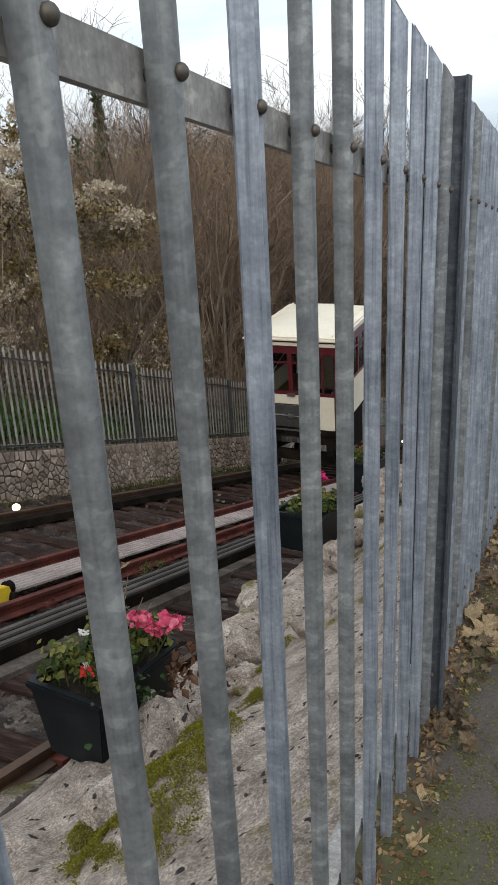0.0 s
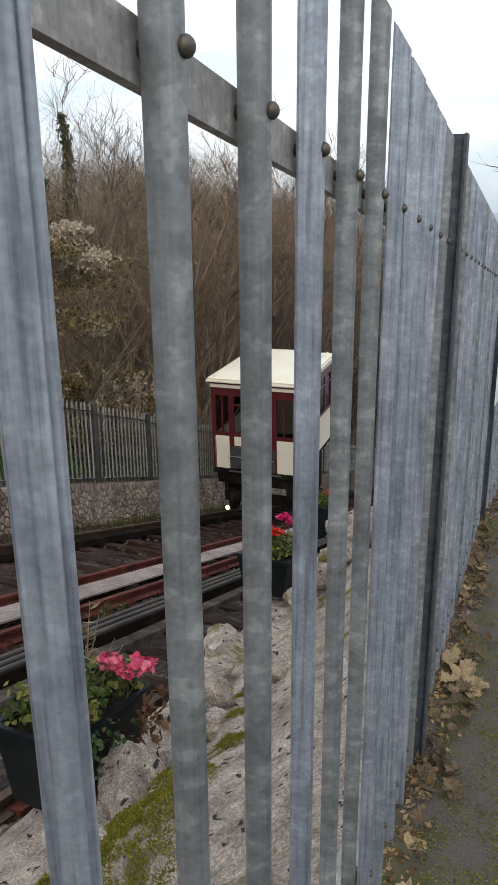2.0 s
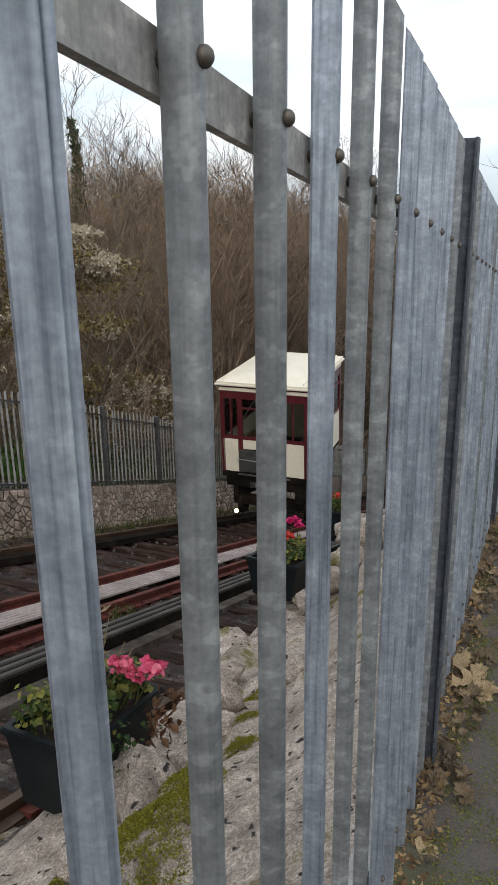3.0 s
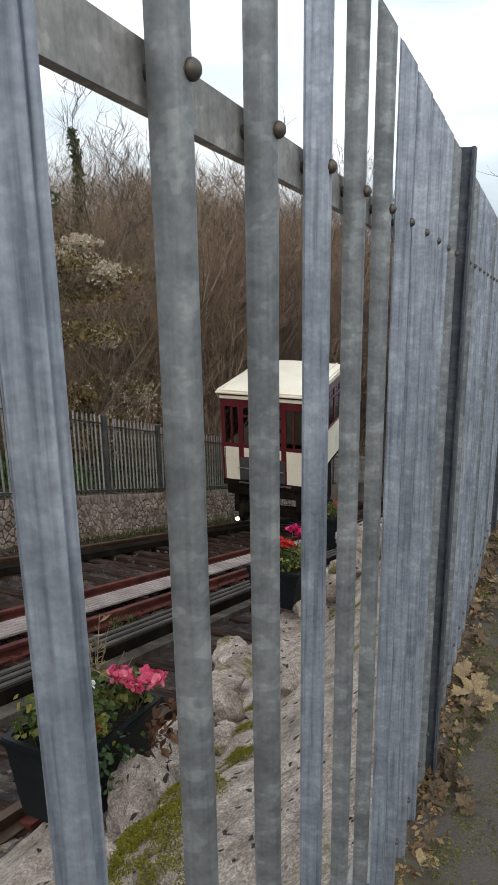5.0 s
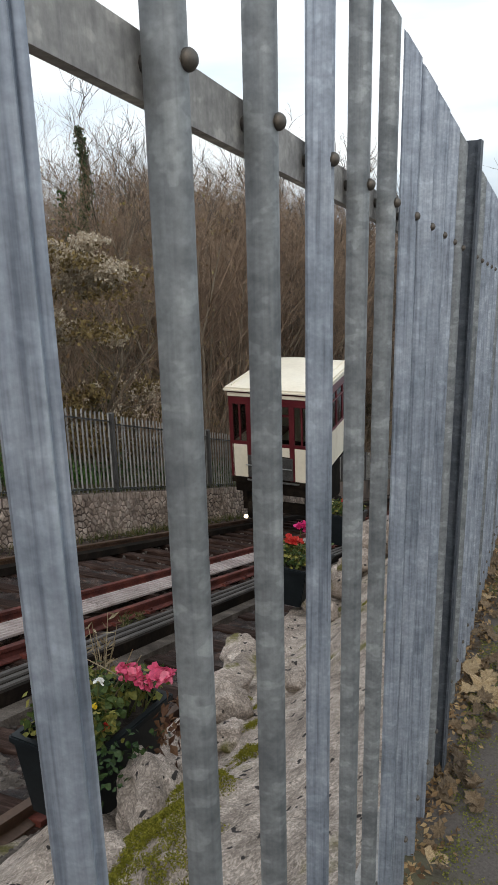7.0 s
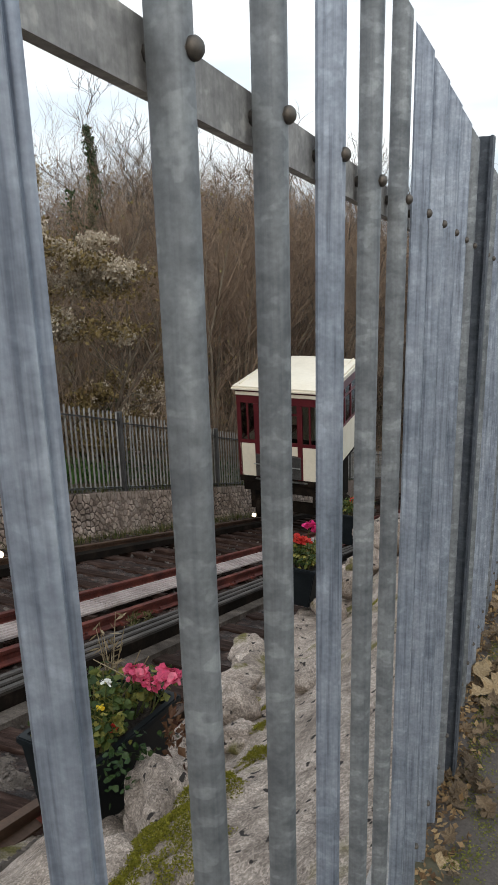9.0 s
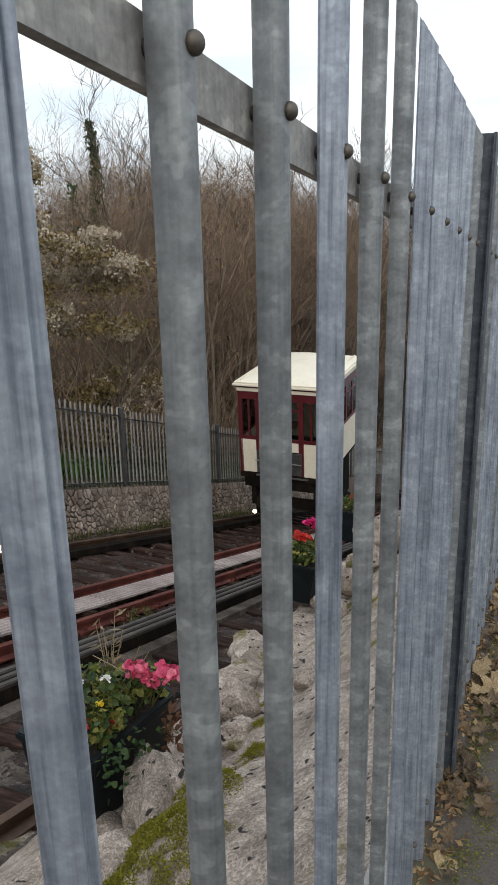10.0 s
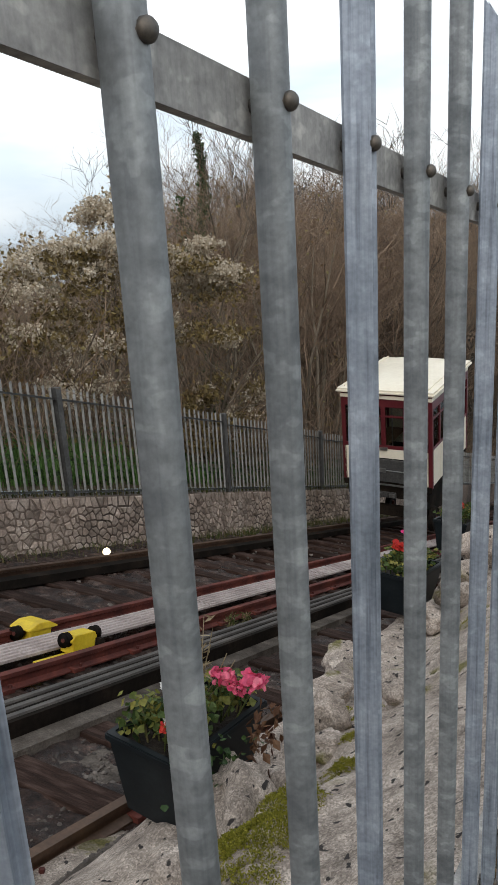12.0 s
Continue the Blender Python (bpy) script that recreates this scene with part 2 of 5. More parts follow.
def make_concrete():
    """Rough cast concrete with moss, pale lichen and dark pits."""
    m, n, l, b = material("mossy_concrete", 0.92, 0.0, 0.3)
    v = coords(n, l)
    big, mid, fine = noise_node(n, l, v, 1.3), noise_node(n, l, v, 7.0), noise_node(n, l, v, 95.0, 7.0, 0.8)
    r = ramp(n, [(0.3, (0.17, 0.142, 0.12)), (0.5, (0.36, 0.305, 0.262)), (0.7, (0.55, 0.48, 0.42))])
    l.new(mid, r.inputs["Fac"])
    r2 = ramp(n, [(0.33, (0.36, 0.33, 0.30)), (0.45, (0.98, 0.96, 0.94)), (0.70, (1.4, 1.4, 1.4))])
    l.new(fine, r2.inputs["Fac"])
    col = mix(n, l, r.outputs["Color"], r2.outputs["Color"], 0.8, "MULTIPLY")
    grit = n.new("ShaderNodeTexVoronoi")
    grit.inputs["Scale"].default_value = 150.0
    l.new(v, grit.inputs["Vector"])
    gb = n.new("ShaderNodeRGBToBW")
    l.new(grit.outputs["Color"], gb.inputs["Color"])
    gr = ramp(n, [(0.25, (0.62, 0.61, 0.60)), (0.55, (1.0, 1.0, 1.0)), (0.8, (1.5, 1.5, 1.5))])
    l.new(gb.outputs["Val"], gr.inputs["Fac"])
    col = mix(n, l, col, gr.outputs["Color"], 0.75, "MULTIPLY")
    pit = n.new("ShaderNodeTexVoronoi")
    pit.inputs["Scale"].default_value = 13.0
    warp = n.new("ShaderNodeTexNoise")
    warp.inputs["Scale"].default_value = 18.0
    l.new(v, warp.inputs["Vector"])
    wv = n.new("ShaderNodeVectorMath")
    wv.operation = "MULTIPLY_ADD"
    wv.inputs[1].default_value = (0.10, 0.10, 0.10)
    l.new(warp.outputs["Color"], wv.inputs[0])
    l.new(v, wv.inputs[2])
    l.new(wv.outputs["Vector"], pit.inputs["Vector"])
    pr = ramp(n, [(0.15, (1, 1, 1)), (0.21, (0, 0, 0))])
    l.new(pit.outputs["Distance"], pr.inputs["Fac"])
    col = mix(n, l, col, (0.035, 0.03, 0.028), pr.outputs["Color"])
    mr = ramp(n, [(0.57, (0, 0, 0)), (0.63, (0.9, 0.9, 0.9))])
    ma = n.new("ShaderNodeMath")
    ma.operation = "MULTIPLY_ADD"
    ma.inputs[1].default_value = 0.35
    l.new(mid, ma.inputs[0])
    mb = n.new("ShaderNodeMath")
    mb.operation = "MULTIPLY"
    mb.inputs[1].default_value = 0.68
    l.new(big, mb.inputs[0])
    l.new(mb.outputs[0], ma.inputs[2])
    l.new(ma.outputs[0], mr.inputs["Fac"])
    moss = ramp(n, [(0.35, (0.05, 0.047, 0.008)), (0.65, (0.17, 0.15, 0.022))])
    l.new(fine, moss.inputs["Fac"])
    col = mix(n, l, col, moss.outputs["Color"], mr.outputs["Color"])
    l.new(col, b.inputs["Base Color"])
    bump(n, l, b, fine, 0.7, 0.012)
    return m


def make_bed():
    """Oily earth and ballast between the rails, wet in places."""
    m, n, l, b = material("track_bed", 0.8, 0.0, 0.4)
    v = coords(n, l)
    big, mid, fine = noise_node(n, l, v, 1.6), noise_node(n, l, v, 6.0), noise_node(n, l, v, 38.0, 6.0, 0.75)
    r = ramp(n, [(0.36, (0.008, 0.004, 0.003)), (0.52, (0.034, 0.018, 0.013)), (0.63, (0.085, 0.054, 0.042)), (0.78, (0.19, 0.14, 0.115))])
    l.new(mid, r.inputs["Fac"])
    r2 = ramp(n, [(0.34, (0.3, 0.28, 0.27)), (0.52, (1.0, 1.0, 1.0)), (0.68, (2.0, 1.9, 1.8))])
    l.new(fine, r2.inputs["Fac"])
    l.new(mix(n, l, r.outputs["Color"], r2.outputs["Color"], 0.9, "MULTIPLY"), b.inputs["Base Color"])
    wet = n.new("ShaderNodeMapRange")
    wet.inputs["From Min"].default_value, wet.inputs["From Max"].default_value = 0.42, 0.58
    wet.inputs["To Min"].default_value, wet.inputs["To Max"].default_value = 0.22, 0.92
    l.new(big, wet.inputs["Value"])
    l.new(wet.outputs["Result"], b.inputs["Roughness"])
    bump(n, l, b, fine, 0.8, 0.03)
    return m


def make_asphalt():
    m, n, l, b = material("damp_asphalt", 0.75, 0.0, 0.4)
    v = coords(n, l)
    big, fine = noise_node(n, l, v, 1.6), noise_node(n, l, v, 120.0, 4.0, 0.7)
    r = ramp(n, [(0.3, (0.05, 0.042, 0.036)), (0.7, (0.115, 0.098, 0.084))])
    l.new(fine, r.inputs["Fac"])
    mr = ramp(n, [(0.48, (0, 0, 0)), (0.66, (0.75, 0.75, 0.75))])
    l.new(big, mr.inputs["Fac"])
    col = mix(n, l, r.outputs["Color"], (0.075, 0.076, 0.022), mr.outputs["Color"])
    l.new(col, b.inputs["Base Color"])
    bump(n, l, b, fine, 0.5, 0.006)
    return m


def glowing(name, colour, strength):
    m, n, l, b = material(name, 0.4)
    b.inputs["Base Color"].default_value = (0.8, 0.8, 0.8, 1)
    b.inputs["Emission Color"].default_value = (*colour, 1)
    b.inputs["Emission Strength"].default_value = strength
    return m


M_GLASS = make_glass()
M_CONCRETE = make_concrete()
M_ASPHALT = make_asphalt()
M_BED = make_bed()
M_LAMP = glowing("lit_lamp_globe", (1.0, 0.80, 0.50), 2.6)
M_LEAF = leafy("geranium_leaf", (0.025, 0.05, 0.014), (0.075, 0.11, 0.026), (0.26, 0.23, 0.05))
M_IVY = leafy("ivy_leaf", (0.02, 0.045, 0.014), (0.035, 0.07, 0.02), (0.06, 0.10, 0.03), 0.45)
M_GRASS = leafy("grass_blade", (0.035, 0.055, 0.012), (0.08, 0.095, 0.025), (0.20, 0.16, 0.075))
M_LUSH = leafy("lush_grass", (0.06, 0.15, 0.03), (0.11, 0.23, 0.05), (0.17, 0.28, 0.08))
M_STRAW = leafy("dry_stalk", (0.16, 0.12, 0.07), (0.25, 0.19, 0.11), (0.36, 0.30, 0.2))
M_BROWN = leafy("withered_leaf", (0.07, 0.03, 0.018), (0.13, 0.065, 0.035), (0.2, 0.11, 0.06))
M_DEAD = leafy("fallen_leaf", (0.10, 0.055, 0.025), (0.24, 0.15, 0.07), (0.42, 0.30, 0.15))
M_PINK = leafy("pink_petal", (0.55, 0.06, 0.14), (0.68, 0.10, 0.20), (0.78, 0.22, 0.30))
M_RED = leafy("red_petal", (0.45, 0.02, 0.02), (0.55, 0.04, 0.03), (0.62, 0.07, 0.04))
M_MAGENTA = leafy("magenta_petal", (0.6, 0.02, 0.15), (0.7, 0.03, 0.2), (0.75, 0.06, 0.26))
M_WHITE = leafy("white_petal", (0.7, 0.7, 0.66), (0.78, 0.78, 0.74), (0.82, 0.82, 0.8))
M_YPETAL = leafy("yellow_petal", (0.6, 0.42, 0.02), (0.7, 0.52, 0.03), (0.75, 0.6, 0.06))
M_FLUFF = leafy("clematis_seedhead", (0.36, 0.29, 0.20), (0.54, 0.46, 0.35), (0.70, 0.63, 0.52), 0.9, 0.3)
M_BUSHLEAF = leafy("yellowing_leaf", (0.07, 0.047, 0.019), (0.155, 0.11, 0.04), (0.31, 0.23, 0.09))
M_PATHMOSS = leafy("path_moss_tuft", (0.10, 0.11, 0.025), (0.16, 0.165, 0.035), (0.22, 0.21, 0.06), 0.95)
M_HANG = leafy("hanging_leaf", (0.14, 0.075, 0.03), (0.23, 0.155, 0.06), (0.25, 0.23, 0.08))
M_MOSS = leafy("moss_tuft", (0.10, 0.10, 0.010), (0.20, 0.19, 0.018), (0.33, 0.30, 0.045), 0.95)


# ---------------------------------------------------------------- mesh helpers
def obj(name, bm, mat, smooth=False):
    me = bpy.data.meshes.new(name)
    bm.to_mesh(me)
    bm.free()
    me.materials.append(mat)
    if smooth:
        me.polygons.foreach_set("use_smooth", [True] * len(me.polygons))
    return new(name, me)


def part(name, bm, mat, parent, label="", smooth=False):
    ob = obj(name, bm, mat, smooth)
    ob.parent = parent
    if label:
        tagged(ob, label)
    return ob


def share(name, mesh, parent, m):
    ob = new(name, mesh)
    ob.parent = parent
    ob.matrix_local = m
    return ob


def thing(name, m, label, category, group="", kind=""):
    e = new(name)
    e.empty_display_size = 0.05
    e.matrix_world = m
    return tagged(e, label, category, group, kind)


def box(bm, x0, x1, y0, y1, z0, z1, bev=0.0):
    r = bmesh.ops.create_cube(bm, size=1.0)
    bmesh.ops.transform(bm, verts=r["verts"], matrix=Matrix.Translation(((x0 + x1) / 2, (y0 + y1) / 2, (z0 + z1) / 2)) @ Matrix.Diagonal((x1 - x0, y1 - y0, z1 - z0, 1)))
    if bev:
        es = {e for v in r["verts"] for e in v.link_edges}
        bmesh.ops.bevel(bm, geom=list(es), offset=bev, segments=2, affect="EDGES", profile=0.7)
    return bm


def boxed(*a, bev=0.0):
    return box(bmesh.new(), *a, bev=bev)


def sweep(bm, outline, a, b, axis):
    """A prism: a closed outline of 2D points carried from a to b along an axis (0 x, 1 y, 2 z)."""
    def at(p, s):
        q = list(p)
        q.insert(axis, s)
        return bm.verts.new(q)
    v0, v1 = [at(p, a) for p in outline], [at(p, b) for p in outline]
    k = len(outline)
    for i in range(k):
        bm.faces.new((v0[i], v0[(i + 1) % k], v1[(i + 1) % k], v1[i]))
    bm.faces.new(v0[::-1])
    bm.faces.new(v1)
    bmesh.ops.recalc_face_normals(bm, faces=bm.faces[:])
    return bm


def tube(bm, pts, radii, sides=6):
    """A tapering round tube through points."""
    rings = []
    for i, p in enumerate(pts):
        p = Vector(p)
        d = (Vector(pts[min(i + 1, len(pts) - 1)]) - Vector(pts[max(i - 1, 0)])).normalized()
        u = d.orthogonal().normalized()
        w = d.cross(u)
        rings.append([bm.verts.new(p + radii[i] * (math.cos(2 * math.pi * k / sides) * u + math.sin(2 * math.pi * k / sides) * w)) for k in range(sides)])
    for a, b in zip(rings, rings[1:]):
        for k in range(sides):
            bm.faces.new((a[k], a[(k + 1) % sides], b[(k + 1) % sides], b[k]))
    for ring in (rings[0][::-1], rings[-1]):
        bm.faces.new(ring)
    return bm


def pydata(name, verts, faces, mat):
    me = bpy.data.meshes.new(name)
    me.from_pydata(verts, [], faces)
    me.materials.append(mat)
    return me


def lump(bm, r, at, squash=(1, 1, 1), rough=0.25, freq=2.0, sub=2, seed=0.0):
    """An uneven stone."""
    s = bmesh.ops.create_icosphere(bm, subdivisions=sub, radius=1.0)["verts"]
    for v in s:
        k = 1 + rough * noise.noise(v.co * freq + Vector((seed, seed * 1.7, 3.1))) + 0.4 * rough * noise.noise(v.co * freq * 3 + Vector((seed, 1, 1)))
        v.co = Vector(at) + Vector((v.co.x * squash[0], v.co.y * squash[1], v.co.z * squash[2])) * r * k
    return bm


# ---------------------------------------------------------------- heights
PATH_SLOPE, TRACK_SLOPE = 0.1092, math.tan(radians(18.08))


def path_z(y):
    return 0.319 - PATH_SLOPE * (y - 1.415)


def track_z(y):
    return -0.29 - TRACK_SLOPE * y


def smooth(a, b, x):
    t = max(0.0, min(1.0, (x - a) / (b - a)))
    return t * t * (3 - 2 * t)


def verge_z(x, y):
    """The concrete bank between the fence and the track."""
    top = path_z(y) - 0.06
    low = -0.455 - 0.2207 * (y - 1.6)
    k = smooth(-0.10, -1.25, x)
    return top + (low - top) * (0.35 * k + 0.65 * max(0.0, min(1.0, (-x - 0.05) / 1.2)))


# ---------------------------------------------------------------- ground
def sheet(name, mat, xs, ys, height, label, kind="structure"):
    verts = [(x, y, height(x, y)) for y in ys for x in xs]
    w = len(xs)
    faces = [(j * w + i, j * w + i + 1, (j + 1) * w + i + 1, (j + 1) * w + i) for j in range(len(ys) - 1) for i in range(w - 1)]
    me = pydata(name, verts, faces, mat)
    me.polygons.foreach_set("use_smooth", [True] * len(me.polygons))
    return tagged(new(name, me), label, "ground", kind=kind)


def spaced(a, b, step):
    k = max(1, round((b - a) / step))
    return [a + (b - a) * i / k for i in range(k + 1)]


def hill_z(x, y):
    """Wooded slope behind the far fence, falling with the line and rising away from it."""
    base = track_z(min(y, 28) + 0.45 * max(0.0, min(y, 70) - 28)) + 0.89
    away = max(0.0, -8.0 - x)
    beside = track_z(min(y, 75)) + 0.89
    base = beside + (base - beside) * smooth(0, 7, away)
    return base + 0.16 * away + 0.6 * noise.noise(Vector((x * 0.15, y * 0.15, 2.0))) * smooth(0, 4, away)


tagged(sheet("water", M_SEA, spaced(-3000, 3000, 200), spaced(-600, 4200, 200), lambda x, y: -45.0, "grey-blue sea far below the cliff"), category="water")
sheet("ground_hillside", M_EARTH, spaced(-80, -7.85, 1.5), spaced(-12, 75, 1.5), hill_z, "wooded hillside of brown leaf litter and low green growth")
sheet("ground_bank", M_EARTH, spaced(-1.45, 14, 1.0), spaced(4.5, 75, 1.5),
      lambda x, y: min(path_z(y) - 0.25, -0.542 - 0.2207 * (y - 1.6)) - 0.3 - 0.12 * max(0, y - 12) - (0.3 if x > 0 else 0.0), "grassy bank below the path")


def path_edge(y):
    """The fence line, which swings to the right farther down the path."""
    return 0.0 if y < 4.1 else 0.045 * (y - 4.1) ** 1.35


sheet("path", M_ASPHALT, spaced(-0.06, 2.6, 0.1), spaced(-3.0, 16.0, 0.12),
      lambda x, y: path_z(y) + 0.012 * noise.noise(Vector((x * 1.5, y * 1.5, 0))) + 0.02 * smooth(0.25, 0.0, x), "damp dark asphalt footpath with green moss")
sheet("ground_path_side", M_EARTH, spaced(2.5, 9.0, 0.5), spaced(-3.0, 16.0, 0.5),
      lambda x, y: path_z(y) - 0.01 + 0.35 * smooth(2.5, 5, x) + 0.06 * noise.noise(Vector((x, y, 4))), "earth bank beside the footpath")


def verge_shape(x, y):
    z = verge_z(x, y)
    v = Vector((x, y, 0))
    rough = smooth(-0.55, -0.85, x)
    z += 0.022 * noise.noise(v * 5) + 0.013 * noise.noise(v * 13) + 0.008 * noise.noise(v * 24)
    z += rough * (0.07 * noise.noise(v * 2.6 + Vector((4, 1, 0))) + 0.035 * noise.noise(v * 7))
    near = smooth(2.2, 1.5, y)
    edge = -1.5 + 0.10 * near + 0.08 * noise.noise(Vector((y * 1.7, 3, 0))) - 0.02 * max(0.0, y - 2)
    z += 0.17 * math.exp(-((x + 0.88) / 0.20) ** 2 - ((y - 1.42) / 0.36) ** 2)
    return z + (track_z(y) - 0.05 + 0.09 * near - z) * smooth(edge, edge - 0.14 - 0.36 * near, x)


sheet("ground_verge", M_CONCRETE, spaced(-1.95, 0.0, 0.03), spaced(-2.0, 12.0, 0.03), verge_shape, "rough pale concrete bank with moss and dark pits")
sheet("track_bed", M_BED, spaced(-7.9, -1.4, 0.065), spaced(-3.0, 9.0, 0.065),
      lambda x, y: track_z(y) - 0.035 + 0.045 * noise.noise(Vector((x * 4, y * 4, 7))) + 0.03 * noise.noise(Vector((x * 11, y * 11, 7))), "dark oily earth and ballast between the rails")
sheet("track_bed_lower", M_BED, spaced(-7.9, -1.4, 0.25), spaced(9.0, 75.0, 0.25),
      lambda x, y: track_z(y) - 0.10 + 0.06 * noise.noise(Vector((x * 4, y * 4, 7))), "dark oily earth between the lower rails")

sheet("ground_upper", M_EARTH, spaced(-80, 70, 2.0) , spaced(-60, -1.95, 1.9),
      lambda x, y: track_z(max(y, -14)) - 0.3 if x < -1.8 else path_z(max(y, -14)) - 0.15, "rough ground above the track and path")
sheet("ground_slope", M_EARTH, spaced(8.8, 80, 2.5), spaced(-2.0, 75, 2.5), lambda x, y: path_z(min(y, 40)) + 0.3, "grassy slope beside the footpath")
# loose ballast and pebbles, too many to count
def gravel_z(x, y):
    """Fine gravel: low between the sleepers, heaped against the bank beyond the last rail."""
    return track_z(y) - 0.045 + 0.16 * smooth(-1.93, -1.72, x) + 0.03 * noise.noise(Vector((x * 2.2, y * 2.2, 2))) + 0.012 * noise.noise(Vector((x * 14, y * 14, 2))) - 0.12 * smooth(-2.75, -3.0, x) - 0.14 * smooth(2.6, 3.3, y)


sheet("ground_gravel", M_GRAVEL, spaced(-3.0, -1.45, 0.03), spaced(0.0, 3.4, 0.03), gravel_z, "dirty grey gravel beside the planter")


ico = bmesh.new()
bmesh.ops.create_icosphere(ico, subdivisions=1, radius=1.0)
ICO_V = np.array([tuple(v.co) for v in ico.verts])
ICO_F = np.array([[v.index for v in f.verts] for f in ico.faces])
ico.free()
rng = np.random.default_rng(5)
sv, sf = [], []
for i in range(6200):
    if i < 1000:
        x, y, r = rng.uniform(-7.3, -1.6), rng.uniform(0.2, 16), rng.uniform(0.015, 0.045)
        z = track_z(y) - 0.05
    elif i < 2400:
        x, y, r = rng.uniform(-7.2, -4.4), 0.6 + 8 * rng.random(), rng.uniform(0.008, 0.022)
        z = track_z(y) - 0.06
    else:
        x, y, r = rng.uniform(-3.0, -1.5), 0.3 + 4.5 * rng.random() ** 1.5, rng.uniform(0.006, 0.017)
        z = max(gravel_z(x, y), track_z(y) - 0.04)
    scale = r * rng.uniform(0.5, 1.4, 3) * np.array([1, 1, 0.7])
    jit = 1 + rng.normal(0, 0.16, (len(ICO_V), 1))
    sf.append(ICO_F + len(ICO_V) * i)
    sv.append(ICO_V * jit * scale + np.array([x, y, z]))
tagged(new("ballast", pydata("ballast", np.concatenate(sv).tolist(), np.concatenate(sf).tolist(), M_BALLAST)), "loose grey ballast stones lying between the rails", "ballast", kind="stuff")

# ---------------------------------------------------------------- railway, in a frame that leans with the slope
TRACK = pose(0, 0, -0.29, -18.08, 0, 0)
LEN = 72.0


def rail_outline(x, h, w, foot):
    return [(x - foot, 0.0), (x + foot, 0.0), (x + foot, 0.012), (x + 0.012, 0.03), (x + 0.012, h - 0.04), (x + w, h - 0.03), (x + w, h), (x - w, h), (x - w, h - 0.03), (x - 0.012, h - 0.04), (x - 0.012, 0.03), (x - foot, 0.012)]


def line_part(name, outline, mat, parent, label="", a=-3.0, b=LEN):
    return part(name, sweep(bmesh.new(), outline, a, b, 1), mat, parent, label)


upper_track = thing("railway_track", TRACK, "steep cliff railway track with dark outer beam and rusty rail", "railway track", kind="structure")
line_part("rail", rail_outline(-6.27, 0.17, 0.04, 0.08), M_RAILTOP, upper_track, "dark heavy running rail")
line_part("beam", [(-6.20, 0.0), (-6.03, 0.0), (-6.03, 0.10), (-6.20, 0.10)], M_BLACK, upper_track, "oily black timber beam beside the rail")
line_part("rail", rail_outline(-4.52, 0.12, 0.032, 0.06), M_RUST, upper_track, "rusty running rail")
lower_track = thing("railway_track", TRACK, "second cliff railway track with rusty rails and sleepers", "railway track", kind="structure")
line_part("rail", rail_outline(-3.73, 0.12, 0.032, 0.06), M_RUST, lower_track, "rusty running rail")
line_part("rail", rail_outline(-1.98, 0.10, 0.028, 0.06), M_RAILTOP, lower_track, "rusty running rail")
conduit = thing("cable_trough", TRACK, "black ribbed cable trough running down between rusty rails", "cable trough", kind="structure")
line_part("body", [(-3.29, 0.0), (-3.01, 0.0), (-3.01, 0.14), (-3.29, 0.14)], M_BLACK, conduit)
for i in range(3):
    x = -3.28 + 0.092 * i
    line_part("rib", [(x, 0.141), (x + 0.05, 0.141), (x + 0.044, 0.155), (x + 0.006, 0.155)], M_RIB, conduit)
line_part("kerb", [(-3.0, -0.06), (-2.86, -0.06), (-2.865, 0.035), (-3.0, 0.04)], M_GRAVEL, conduit, "dirty worn concrete edging")
walkway = thing("walkway", TRACK, "narrow grey ribbed walkway boards between the two tracks", "walkway", kind="structure")
s = -3.0
k = 0
while s < 45:
    bm = boxed(-4.30, -3.99, s, s + 2.98, 0.07, 0.095, bev=0.004)
    for i in range(5):
        x = -4.29 + 0.060 * i
        sweep(bm, [(x, 0.0945), (x + 0.040, 0.0945), (x + 0.034, 0.108), (x + 0.006, 0.108)], s + 0.005, s + 2.975, 1)
    part("board", bm, M_TREAD, walkway)
    s += 3.0
for i in range(30):
    part("bearer", boxed(-4.4, -3.90, -2 + 1.5 * i, -1.9 + 1.5 * i, 0.0, 0.069), M_SLEEPER, walkway)
# sleepers
sleep_mesh = None
for tr, x0, x1 in ((upper_track, -7.0, -4.40), (lower_track, -3.84, -1.62)):
    bm = boxed(x0, x1, -0.13, 0.13, -0.13, -0.004, bev=0.012)
    first = part("sleeper", bm, M_SLEEPER, tr, "dark weathered timber sleeper")
    first.matrix_local = pose(0, -2.2, 0)
    rnd = random.Random(3)
    for i in range(1, 62):
        share("sleeper", first.data, tr, pose(0, -2.2 + 0.72 * i, rnd.uniform(-0.01, 0.004), 0, 0, rnd.uniform(-0.6, 0.6)))
# rail chairs
chair = boxed(-0.09, 0.09, -0.06, 0.06, -0.003, 0.03, bev=0.006)
tube(chair, [(0.065, 0.03, 0.02), (0.065, 0.03, 0.055)], [0.014, 0.014], 6)
tube(chair, [(-0.065, -0.03, 0.02), (-0.065, -0.03, 0.055)], [0.014, 0.014], 6)
chair_me = None
for tr, x in ((upper_track, -6.27), (upper_track, -4.52), (lower_track, -3.73), (lower_track, -1.98)):
    for i in range(0, 30):
        if chair_me is None:
            o = part("rail_chair", chair, M_RUST, tr)
            o.matrix_local = pose(x, -2.2, 0)
            chair_me = o.data
        else:
            share("rail_chair", chair_me, tr, pose(x, -2.2 + 0.72 * i, 0))

